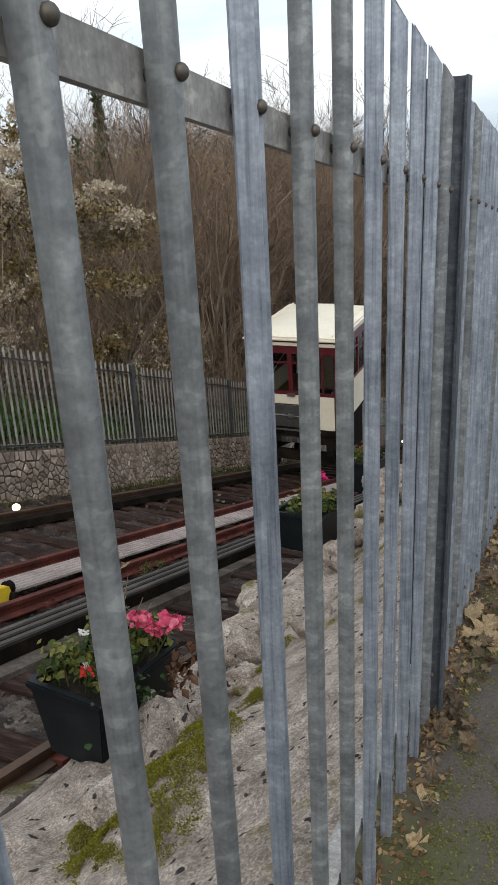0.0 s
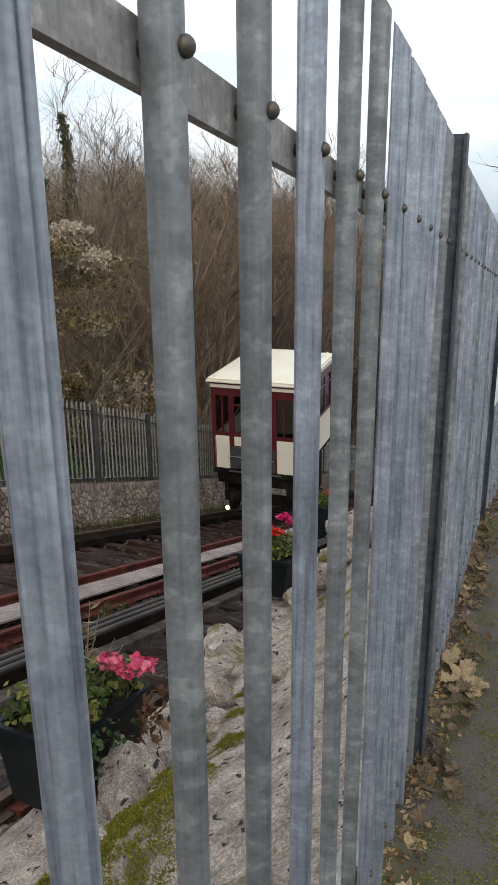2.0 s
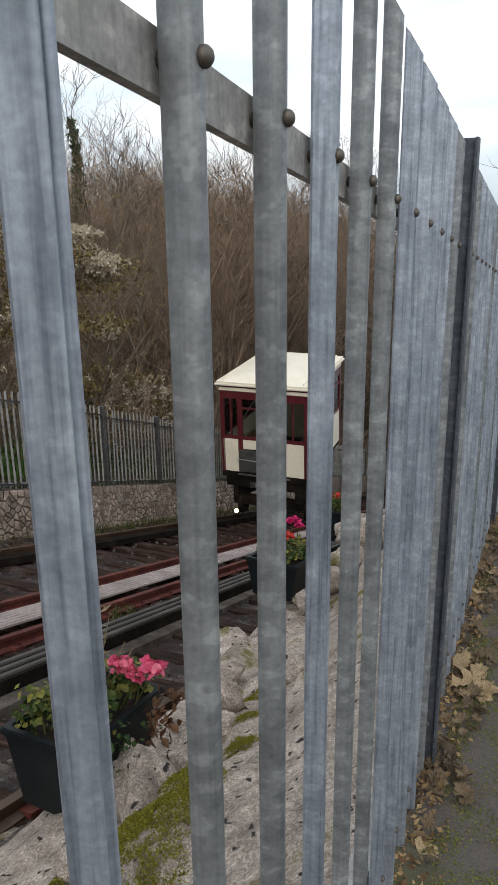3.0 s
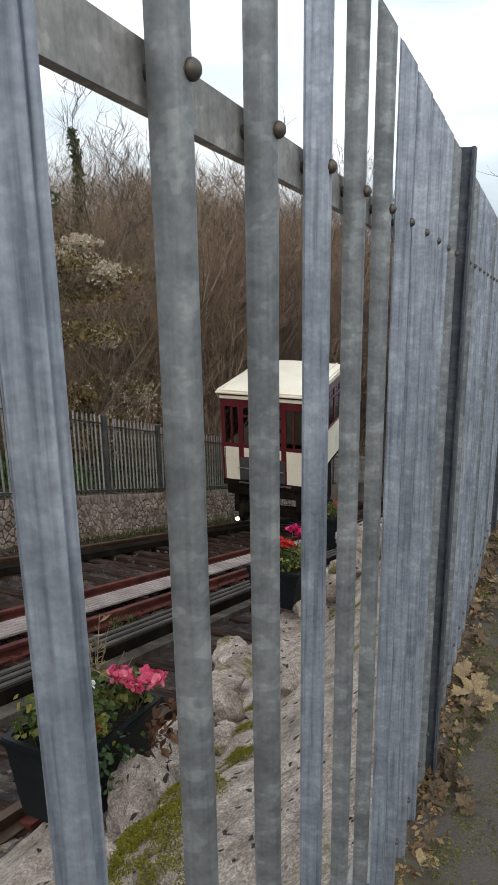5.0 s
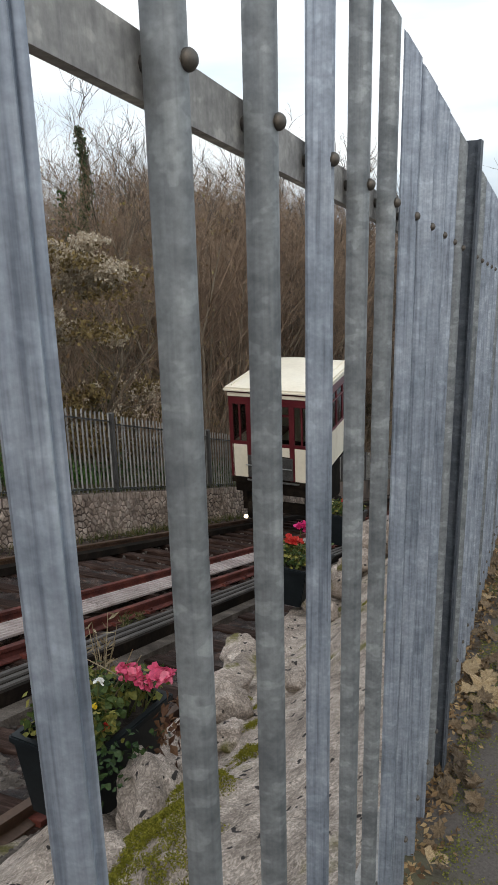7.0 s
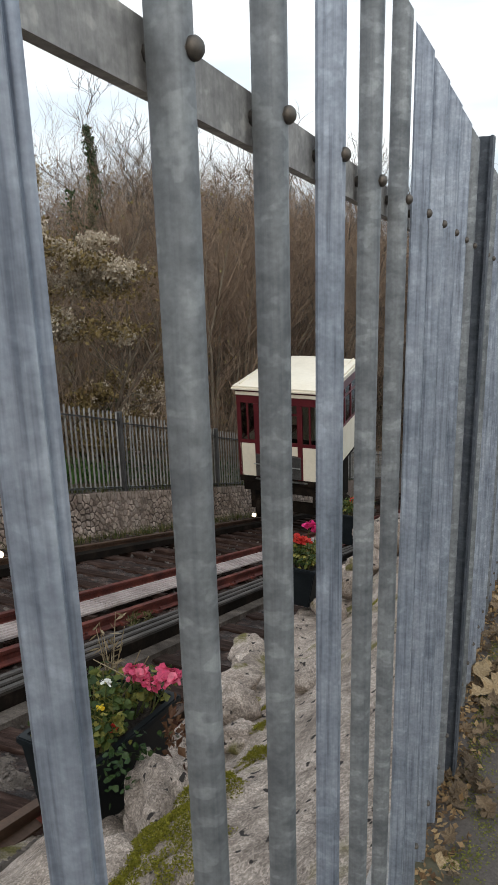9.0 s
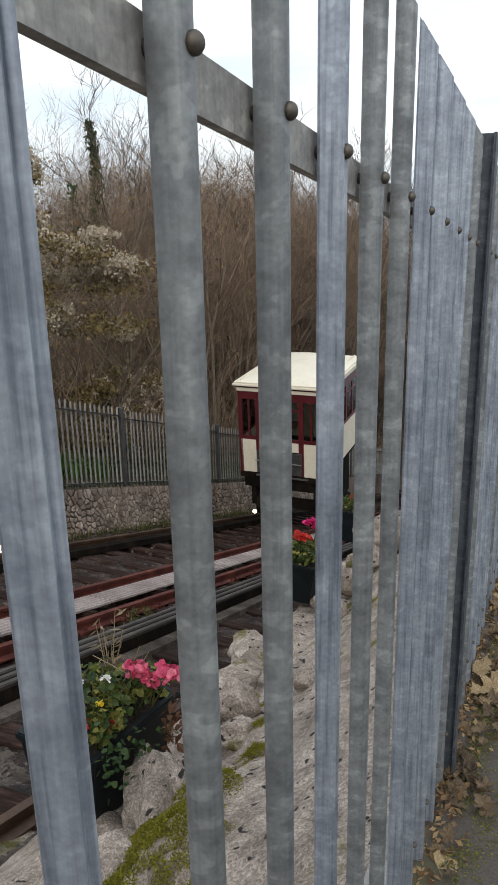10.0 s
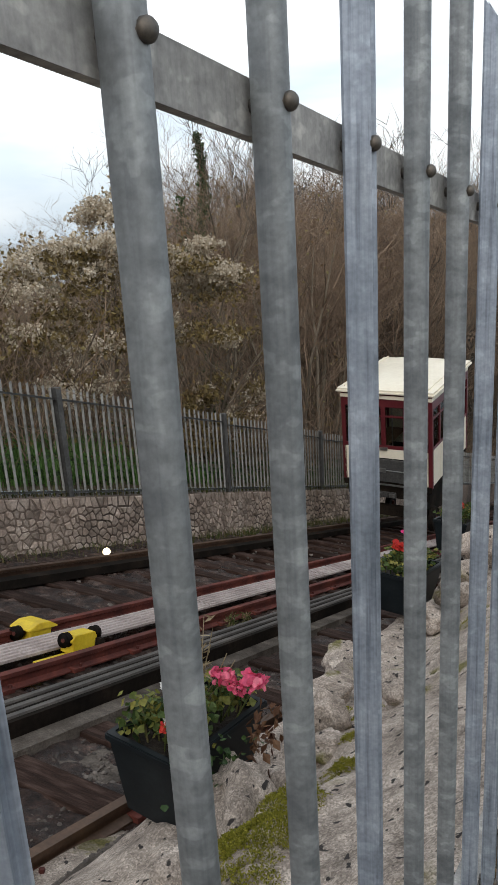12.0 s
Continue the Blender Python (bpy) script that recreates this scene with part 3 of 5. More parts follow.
# yellow guide pulleys
def wheel_part(e, x):
    w = tube(bmesh.new(), [(x - 0.025, 0, 0.06), (x - 0.012, 0, 0.06), (x + 0.012, 0, 0.06), (x + 0.025, 0, 0.06)], [0.062, 0.045, 0.045, 0.062], 16)
    part("wheel", w, M_BLACK, e, "black grooved pulley wheel", True)


def sheave(m, label):
    """A hooded pulley: narrow box under a wide sloping hood, one wheel at its end."""
    e = thing("guide_pulley", m, label, "pulley", "guide pulleys")
    part("housing", boxed(-0.12, 0.12, -0.09, 0.09, -0.03, 0.085, bev=0.005), M_YELLOW, e, "yellow painted steel housing")
    hood = sweep(bmesh.new(), [(-0.17, 0.086), (0.17, 0.086), (0.165, 0.098), (0.07, 0.142), (-0.07, 0.142), (-0.165, 0.098)], -0.12, 0.12, 1)
    bmesh.ops.bevel(hood, geom=hood.edges[:], offset=0.004, segments=2, affect="EDGES")
    part("hood", hood, M_YELLOW, e, "yellow painted steel hood")
    part("base_plate", boxed(-0.30, 0.20, -0.12, 0.12, -0.045, -0.031, bev=0.003), M_YELLOW, e)
    wheel_part(e, -0.20)
    part("axle", tube(bmesh.new(), [(-0.23, 0, 0.06), (0.13, 0, 0.06)], [0.018, 0.018], 8), M_RUST, e)
    return e


def double_pulley(m, label):
    """A low body between two wheels on one axle, on a long base plate with a dark stay."""
    e = thing("guide_pulley", m, label, "pulley", "guide pulleys")
    body = sweep(bmesh.new(), [(-0.13, -0.05), (0.13, -0.05), (0.13, 0.03), (0.155, 0.05), (0.12, 0.10), (-0.12, 0.10), (-0.155, 0.05), (-0.13, 0.03)], -0.07, 0.07, 1)
    bmesh.ops.bevel(body, geom=body.edges[:], offset=0.004, segments=2, affect="EDGES")
    part("housing", body, M_YELLOW, e, "yellow painted steel housing")
    part("base_plate", boxed(-0.48, 0.15, -0.05, 0.02, -0.075, -0.051, bev=0.003), M_YELLOW, e)
    wheel_part(e, -0.16)
    wheel_part(e, 0.19)
    part("axle", tube(bmesh.new(), [(-0.19, 0, 0.06), (0.22, 0, 0.06)], [0.018, 0.018], 8), M_RUST, e)
    part("stay", boxed(0.15, 0.20, -0.11, -0.06, -0.16, 0.04, bev=0.004), M_BLACK, e, "dark steel stay")
    return e


sheave(TRACK @ pose(-4.46, 3.86, 0.045, 0, 0, 90), "yellow painted guide pulley with wide hood beside the walkway")
double_pulley(TRACK @ pose(-3.93, 3.84, 0.10, 0, 0, 90), "yellow guide pulley with two black wheels on the walkway edge")

# small track lamps
def track_lamp(m):
    e = thing("track_lamp", m, "small lit round lamp on a short post beside the track", "lamp", "track lamps")
    part("post", tube(bmesh.new(), [(0, 0, -0.45), (0, 0, 0.16)], [0.02, 0.02], 8), M_BLACK, e)
    part("bracket", boxed(-0.05, 0.05, -0.03, 0.06, 0.16, 0.185, bev=0.004), M_BLACK, e)
    g = bmesh.new()
    bmesh.ops.create_uvsphere(g, u_segments=16, v_segments=10, radius=0.058)
    bmesh.ops.translate(g, verts=g.verts[:], vec=(0, -0.02, 0.24))
    part("globe", g, M_LAMP, e, "glowing warm white globe", True)
    return e


for y in (7.43, 17.0, 25.7, 33.7):
    track_lamp(pose(-6.98, y, track_z(y) - 0.20 + 0.003 * (y - 7.4)))

# ---------------------------------------------------------------- rubble wall and fence across the line
WALL_X, WALL_H = -7.62, 0.80


def wall_top(y):
    return track_z(y) + WALL_H


bank_wall = thing("wall_rubble", Matrix.Identity(4), "low rubble stone retaining wall with patchy mortar", "wall", kind="structure")
verts, faces = [], []
ys = spaced(-3, 60, 0.5)
for y in ys:
    verts += [(WALL_X, y, track_z(y) - 0.3), (WALL_X, y, wall_top(y)), (WALL_X - 0.4, y, wall_top(y)), (WALL_X - 0.4, y, track_z(y) - 0.3)]
for i in range(len(ys) - 1):
    a = 4 * i
    for k in range(3):
        faces.append((a + k, a + 4 + k, a + 5 + k, a + k + 1))
core = new("core", pydata("core", verts, faces, M_MORTAR))
core.parent = bank_wall

# ---------------------------------------------------------------- palisade fence beside the path
PITCH = 0.158


def pale_outline(kind):
    """Half of a rolled section in (y, x), closed on itself with its 3 mm of steel."""
    if kind == "w":
        out = [(y * 0.37, x * 1.15 - 0.001) for y, x in [(-0.034, -0.002), (-0.030, 0.000), (-0.024, 0.011), (-0.016, 0.017), (-0.009, 0.016), (-0.005, 0.0135), (0.005, 0.0135), (0.009, 0.016), (0.016, 0.017), (0.024, 0.011), (0.030, 0.000), (0.034, -0.002)]]
    else:
        out = [(-0.0122, -0.003)] + [(0.0118 * -math.cos(math.pi * k / 12), -0.001 + 0.0195 * math.sin(math.pi * k / 12) ** 0.8) for k in range(1, 12)] + [(0.0122, -0.003)]
    back = [(y * 0.88, x - 0.003) for y, x in out[::-1]]
    return [(x, y) for y, x in out + back]


def pale_mesh(kind, height, mat):
    bm = bmesh.new()
    o = pale_outline(kind)
    sweep(bm, o, 0.0, height, 2)
    for v in bm.verts:
        if v.co.z > height - 0.001:
            v.co.z += 1.5 * (0.0175 - v.co.x)
    for f in bm.faces:
        f.smooth = len(f.verts) == 4
    for g in bm.edges:
        if g.calc_face_angle(0.0) > 0.9:
            g.smooth = False
    me = bpy.data.meshes.new("pale")
    bm.to_mesh(me)
    bm.free()
    me.materials.append(mat)
    return me


def bolt_mesh():
    bm = bmesh.new()
    tube(bm, [(0, 0, 0), (0.003, 0, 0), (0.0045, 0, 0), (0.0065, 0, 0), (0.0075, 0, 0)], [0.0068, 0.0068, 0.006, 0.004, 0.0012], 14)
    tube(bm, [(-0.03, 0, 0), (0.001, 0, 0)], [0.006, 0.006], 8)
    me = bpy.data.meshes.new("bolt")
    bm.to_mesh(me)
    bm.free()
    me.materials.append(M_BOLT)
    me.polygons.foreach_set("use_smooth", [True] * len(me.polygons))
    return me


PALE_H = 1.76
PALES = {"b": pale_mesh("w", PALE_H, M_BLUE), "d": pale_mesh("d", PALE_H, M_DULL)}
BOLT = bolt_mesh()


def fence_bay(p, q, drop, tones, start, count, group):
    """A bay from p to q: a post at its far end, two angle rails, and its pales. drop: fall over the bay."""
    (x0, y0, z0), (x1, y1, _) = p, q
    run = math.hypot(x1 - x0, y1 - y0)
    ang = math.degrees(math.atan2(-(x1 - x0), y1 - y0))
    fence = thing("palisade_fence", pose(x0, y0, z0, 0, 0, ang), "galvanised steel palisade fence bay beside the footpath", "fence", group)
    slope = drop / run
    for k in range(count):
        y = start + PITCH * k
        tone = tones[k % len(tones)]
        o = share("pale", PALES[tone], fence, pose(0, y, 0.225 - 1.76 - slope * y, 0, 0, 0))
        tagged(o, "bright bluish galvanised pale" if tone == "b" else "dull weathered galvanised pale")
        b = share("bolt", BOLT, o, pose(0.0178, 0, 1.76 - 0.225))
        b = share("bolt", BOLT, o, pose(0.0178, 0, 0.22))
    for h in (0.0, -1.335):
        bm = bmesh.new()
        sweep(bm, [(-0.011, -0.021 + h), (-0.011, 0.018 + h), (-0.058, 0.018 + h), (-0.058, 0.012 + h), (-0.021, 0.012 + h), (-0.021, -0.021 + h)], 0.0, run - 0.03, 1)
        for v in bm.verts:
            v.co.z -= slope * v.co.y
        part("rail", bm, M_RAIL, fence, "flat galvanised angle rail")
    bm = bmesh.new()
    y = run
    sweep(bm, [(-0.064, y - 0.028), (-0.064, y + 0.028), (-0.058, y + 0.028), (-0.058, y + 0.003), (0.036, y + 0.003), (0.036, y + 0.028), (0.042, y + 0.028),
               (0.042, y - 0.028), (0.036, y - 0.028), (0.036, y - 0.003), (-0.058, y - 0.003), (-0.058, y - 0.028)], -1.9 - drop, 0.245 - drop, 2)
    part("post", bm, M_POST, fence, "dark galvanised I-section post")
    return fence


BOLT_SLOPE = 0.1219
Z0 = 2.0
fence_bay((0, -1.12, Z0 + 1.12 * BOLT_SLOPE), (0, 1.49, 0), 2.61 * BOLT_SLOPE, "bdbdddbddbddbbbbd", 1.12 - 7 * PITCH, 17, "path fence bays")
fence_bay((0, -3.73, Z0 + 3.73 * BOLT_SLOPE), (0, -1.12, 0), 2.61 * BOLT_SLOPE, "bdbdd", 0.09, 16, "path fence bays")
z1 = Z0 - 1.49 * BOLT_SLOPE
pts = [(0, 1.49), (0.01, 4.10), (0.29, 6.70), (0.80, 9.25), (1.6, 11.7), (2.7, 14.0)]
for (xa, ya), (xb, yb), tones in zip(pts, pts[1:], ("bbdbb", "dbbbd", "bbdbb", "bbb", "bb")):
    run = math.hypot(xb - xa, yb - ya)
    fence_bay((xa, ya, z1), (xb, yb, 0), run * BOLT_SLOPE, tones, 0.09, 16, "path fence bays")
    z1 -= run * BOLT_SLOPE

# ---------------------------------------------------------------- fence along the top of the rubble wall
FAR_H = 1.70
bm = bmesh.new()
sweep(bm, [(0.0, -0.023), (0.014, -0.014), (0.018, -0.006), (0.012, 0.0), (0.018, 0.006), (0.014, 0.014), (0.0, 0.023), (-0.004, 0.020), (-0.004, -0.020)], 0.0, FAR_H, 2)
for v in bm.verts:
    if v.co.z > FAR_H - 0.01:
        v.co.z -= 0.9 * abs(v.co.y)
me_far = bpy.data.meshes.new("pale")
bm.to_mesh(me_far)
bm.free()
me_far.materials.append(M_FARFENCE)
bay = 2.2
rnd = random.Random(6)
for b in range(22):
    ya = 7.55 - 3 * bay + bay * b
    tall = 1.0 - 0.013 * max(-2.0, min(ya - 10.0, 9.0))
    far_fence = thing("palisade_fence", pose(WALL_X - 0.16, ya, wall_top(ya) - 0.10), "grey steel palisade fence bay standing on the rubble wall", "fence", "far fence bays")
    for k in range(15):
        y = 0.075 + 0.1465 * k
        share("pale", me_far, far_fence, pose(0.035, y, 0.05 - TRACK_SLOPE * y + rnd.uniform(-0.012, 0.012), rnd.gauss(0, 0.35), rnd.gauss(0, 0.3), 0) @ Matrix.Diagonal((1, 1, tall, 1)))
    for h in (0.16, FAR_H * tall - 0.15):
        bm = sweep(bmesh.new(), [(0.056, h), (0.105, h), (0.105, h + 0.006), (0.062, h + 0.006), (0.062, h + 0.03), (0.056, h + 0.03)], 0, bay - 0.05, 1)
        for v in bm.verts:
            v.co.z -= TRACK_SLOPE * v.co.y
        part("rail", bm, M_FARRAIL, far_fence, "dark steel angle rail")
    bm = boxed(0.0, 0.11, bay - 0.05, bay + 0.05, -0.5 - TRACK_SLOPE * bay, FAR_H * tall + 0.04 - TRACK_SLOPE * bay, bev=0.004)
    part("post", bm, M_GATE, far_fence, "dark steel fence post")

# ---------------------------------------------------------------- cliff railway car
def car():
    W, L, H = 1.0, 2.75, 1.96
    e = thing("railway_car", pose(-5.39, 14.85, -3.886, 3.0, 0, 0), "cream and maroon cliff railway car with cream roof on the track", "railway car")
    # floor and chassis
    part("floor", boxed(-W, W, 0.0, L, -0.06, 0.0, bev=0.01), M_BLACK, e)
    part("sill", boxed(-W - 0.02, W + 0.02, -0.03, 0.0, -0.10, 0.03, bev=0.006), M_BLACK, e)
    part("step_edge", boxed(-0.62, 0.62, -0.075, -0.032, -0.02, 0.01, bev=0.004), M_CHROME, e, "worn bright metal step edge")
    # wedge frame that levels the car on the slope
    for x in (-0.80, 0.70):
        sweep_bm = sweep(bmesh.new(), [(0.05, -0.07), (L - 0.05, -0.07), (L - 0.05, -1.30), (L - 0.25, -1.30), (0.35, -0.72), (0.05, -0.62)], x, x + 0.10, 0)
        part("side_frame", sweep_bm, M_BLACK, e)
    part("front_beam", boxed(-0.95, 0.95, 0.02, 0.14, -0.34, -0.101, bev=0.01), M_BLACK, e)
    part("cross_beam", boxed(-0.85, 0.85, 0.16, 0.30, -0.85, -0.62, bev=0.01), M_BLACK, e)
    part("buffer_plate", boxed(-0.35, 0.2, -0.02, 0.018, -0.33, -0.20, bev=0.005), M_GATE, e)
    for x in (-0.22, 0.05):
        part("buffer", boxed(x, x + 0.12, -0.06, -0.021, -0.31, -0.22, bev=0.01), M_CHROME, e, "small grey metal buffer block")
    for x in (-0.66, 0.94):
        for y, z in ((0.35, -0.86), (1.95, -1.36)):
            w = bmesh.new()
            r = 0.27
            tube(w, [(x - 0.055, y, z), (x - 0.05, y, z), (x - 0.03, y, z), (x + 0.03, y, z), (x + 0.05, y, z)], [r * 0.9, r * 1.06, r * 1.08, r, r * 0.96], 24)
            wheel = part("wheel", w, M_BLACK, e, "black spoked steel wheel")
            part("hub", tube(bmesh.new(), [(x + 0.051, y, z), (x + 0.09, y, z)], [0.07, 0.05], 12), M_RUST, wheel)
    # lower cream panels
    def panel(x0, x1, y0, y1, z0, z1, side):
        o = part("panel", boxed(x0, x1, y0, y1, z0, z1, bev=0.006), M_CREAM, e, "cream painted panel")
        return o
    belt = 0.88
    for x0, x1 in ((-0.985, -0.60), (0.48, 0.93)):
        panel(x0, x1, 0.0, 0.035, 0.032, belt - 0.06, "f")
    panel(-0.52, 0.42, 0.0, 0.035, 0.60, belt - 0.06, "f")
    for y in range(5):
        ya = 0.06 + y * (L - 0.12) / 5
        for sx in (-1, 1):
            panel(sx * W - 0.018, sx * W + 0.018, ya + 0.008, ya + (L - 0.12) / 5 - 0.008, 0.032, belt - 0.03, "s")
    for x0, x1 in ((-0.98, -0.35), (0.35, 0.98)):
        panel(x0, x1, L - 0.035, L, 0.032, belt - 0.06, "b")
    # maroon frame
    def bar(x0, x1, y0, y1, z0, z1):
        part("frame", boxed(x0, x1, y0, y1, z0, z1, bev=0.006), M_MAROON, e, "maroon painted frame")
    for sx in (-1, 1):
        for y in (0.0, L - 0.06):
            bar(sx * 0.985 - 0.045, sx * 0.985 + 0.045, y, y + 0.07, 0.0, H)
        bar(sx * W - 0.022, sx * W + 0.022, 0.07, L - 0.06, belt - 0.028, belt + 0.03)
        bar(sx * W - 0.022, sx * W + 0.022, 0.07, L - 0.06, H - 0.20, H)
        bar(sx * W - 0.021, sx * W + 0.021, 0.07, L - 0.06, H - 0.42, H - 0.385)
        for k in range(1, 5):
            y = 0.03 + k * (L - 0.06) / 5
            bar(sx * W - 0.024, sx * W + 0.024, y - 0.025, y + 0.025, belt + 0.031, H - 0.20)
    for y0, y1 in ((-0.004, 0.046), (L - 0.05, L)):
        bar(-0.94, 0.94, y0, y1, belt - 0.058, belt + 0.02)
        bar(-0.94, 0.94, y0, y1, H - 0.19, H)
        for x in (-0.56, 0.45):
            bar(x - 0.06, x + 0.06, y0 - 0.003, y1 + 0.003, 0.03 if y0 < 0 else belt, H - 0.19)
        for x in (-0.06,):
            bar(x - 0.05, x + 0.05, y0, y1, belt + 0.021, H - 0.19)
        for x in (-0.78, 0.68):
            bar(x - 0.02, x + 0.02, y0 + 0.005, y1 - 0.005, belt + 0.021, H - 0.19)
    bar(-0.5, 0.39, 0.0, 0.03, H - 0.42, H - 0.375)
    # glazing
    for x0, x1 in ((-0.94, -0.80), (-0.76, -0.62), (-0.50, -0.11), (-0.01, 0.39), (0.51, 0.66), (0.70, 0.94)):
        part("window_pane", boxed(x0, x1, 0.016, 0.021, belt + 0.022, H - 0.192), M_GLASS, e, "clear glass pane")
        part("window_pane", boxed(x0, x1, L - 0.03, L - 0.025, belt + 0.022, H - 0.192), M_GLASS, e, "clear glass pane")
    for k in range(5):
        ya = 0.03 + k * (L - 0.06) / 5
        for sx in (-1, 1):
            part("window_pane", boxed(sx * W - 0.003, sx * W + 0.003, ya + 0.045, ya + (L - 0.06) / 5 - 0.027, belt + 0.032, H - 0.202), M_GLASS, e, "clear glass pane")
    # gate with its locking bar
    gate = part("gate", boxed(-0.60, 0.47, -0.045, -0.008, 0.06, 0.585, bev=0.01), M_GATE, e, "dull grey metal gate with locking bar")
    part("locking_bar", tube(bmesh.new(), [(-0.64, -0.065, 0.36), (-0.3, -0.065, 0.35), (-0.1, -0.065, 0.34), (0.46, -0.065, 0.335)], [0.014] * 4, 8), M_CHROME, gate)
    part("latch", boxed(-0.14, 0.0, -0.085, -0.047, 0.29, 0.38, bev=0.006), M_CHROME, gate)
    part("door_catch", boxed(-0.14, 0.04, -0.05, -0.006, belt - 0.08, belt - 0.02, bev=0.008), M_CHROME, e, "small bright metal catch")
    # inside: cream lower lining, wooden benches, handrail
    part("bench", boxed(-0.9, -0.45, 0.3, L - 0.2, 0.40, 0.45, bev=0.01), M_SEAT, e, "varnished wooden bench")
    part("bench", boxed(0.45, 0.9, 0.3, L - 0.2, 0.40, 0.45, bev=0.01), M_SEAT, e, "varnished wooden bench")
    part("partition", boxed(-0.9, 0.9, L - 0.12, L - 0.08, 0.03, 1.15, bev=0.004), M_CREAM, e, "cream inner partition")
    part("handrail", tube(bmesh.new(), [(-0.8, 0.4, 0.95), (-0.75, 1.2, 1.25), (-0.7, 2.0, 1.5)], [0.015] * 3, 8), M_CHROME, e)
    for x in (-0.3, 0.3):
        part("grab_pole", tube(bmesh.new(), [(x, 1.2, 0.0), (x, 1.2, H)], [0.016] * 2, 8), M_CHROME, e)
    # roof: white moulding, maroon band, cream domed top
    part("roof_band", boxed(-W - 0.03, W + 0.03, -0.03, L + 0.03, H - 0.005, H + 0.07, bev=0.004), M_CREAM, e, "cream moulding below the roof")
    part("roof_band", boxed(-W - 0.02, W + 0.02, -0.02, L + 0.02, H + 0.071, H + 0.115), M_MAROON, e, "dark maroon band below the roof")
    bm = bmesh.new()
    nx, ny = 20, 14
    X, Y0, Y1 = W + 0.07, -0.08, L + 0.08
    def top(i, j):
        u, v = i / nx * 2 - 1, j / ny * 2 - 1
        return bm.verts.new((u * X, Y0 + (Y1 - Y0) * j / ny, H + 0.21 + 0.13 * (1 - abs(u) ** 2.4) * (1 - abs(v) ** 6)))
    g = [[top(i, j) for j in range(ny + 1)] for i in range(nx + 1)]
    for i in range(nx):
        for j in range(ny):
            bm.faces.new((g[i][j], g[i + 1][j], g[i + 1][j + 1], g[i][j + 1]))
    rim = [g[i][0] for i in range(nx + 1)] + [g[nx][j] for j in range(1, ny + 1)] + [g[i][ny] for i in range(nx - 1, -1, -1)] + [g[0][j] for j in range(ny - 1, 0, -1)]
    low = [bm.verts.new((v.co.x, v.co.y, H + 0.116)) for v in rim]
    k = len(rim)
    for i in range(k):
        bm.faces.new((rim[i], low[i], low[(i + 1) % k], rim[(i + 1) % k]))
    bm.faces.new(low)
    bmesh.ops.recalc_face_normals(bm, faces=bm.faces[:])
    part("roof", bm, M_CREAM, e, "cream painted domed roof")
    part("roof_ledge", boxed(-W - 0.10, W + 0.10, -0.11, L + 0.11, H + 0.13, H + 0.165, bev=0.008), M_CREAM, e, "cream roof edge moulding")
    for sx in (-1, 1):
        part("roof_rib", boxed(sx * 0.93 - 0.012, sx * 0.93 + 0.012, 0.0, L, H + 0.22, H + 0.262, bev=0.005), M_CREAM, e)
    return e


car()

# ---------------------------------------------------------------- plants
def leaves(points, size, rng, aspect=0.6, up=0.0, fold=0.25):
    """Verts and faces of small folded four-sided leaves at points; up pulls their faces towards the sky."""
    P = np.asarray(points, float)
    k = len(P)
    d = rng.normal(size=(k, 3))
    d[:, 2] *= 1 - 0.7 * up
    d /= np.linalg.norm(d, axis=1)[:, None]
    n = rng.normal(size=(k, 3))
    n[:, 2] += 3 * up
    s = np.cross(n, d)
    s /= np.linalg.norm(s, axis=1)[:, None] + 1e-9
    n = np.cross(d, s)
    L = (size * rng.uniform(0.6, 1.3, k))[:, None]
    w = L * aspect * 0.5
    V = np.stack([P, P + 0.45 * L * d + w * s + fold * w * n, P + L * d, P + 0.45 * L * d - w * s + fold * w * n], 1).reshape(-1, 3)
    F = []
    for i in range(k):
        a = 4 * i
        F += [(a, a + 1, a + 2), (a, a + 2, a + 3)]
    return V.tolist(), F


def round_leaves(points, size, rng, up=0.5, scallop=0.12, cup=0.25):
    """Broad scalloped leaves or petals: fans of eight."""
    V, F = [], []
    for p in np.asarray(points, float):
        n = rng.normal(size=3)
        n[2] += 3 * up
        n /= np.linalg.norm(n)
        u = np.cross(n, rng.normal(size=3))
        u /= np.linalg.norm(u)
        w = np.cross(n, u)
        r = 0.5 * size * rng.uniform(0.6, 1.3)
        a = len(V)
        V.append(tuple(p))
        for k in range(8):
            t = 2 * math.pi * k / 8
            q = r * (1 - scallop * (k % 2)) * (0.55 if k == 0 else 1)
            V.append(tuple(p + q * (math.cos(t) * u + math.sin(t) * w) + cup * r * rng.uniform(0.2, 1.0) * n))
        F += [(a, a + 1 + k, a + 1 + (k + 1) % 8) for k in range(8)]
    return V, F


def leaf_part(name, points, size, mat, parent, seed, label="", **kw):
    rg = np.random.default_rng(seed)
    V, F = round_leaves(points, size, rg, up=kw.get("up", 0.5), scallop=kw["scallop"]) if "scallop" in kw else leaves(points, size, rg, **kw)
    o = new(name, pydata(name, V, F, mat))
    if parent is not None:
        o.parent = parent
    if label:
        tagged(o, label)
    return tagged(o, kind="stuff")


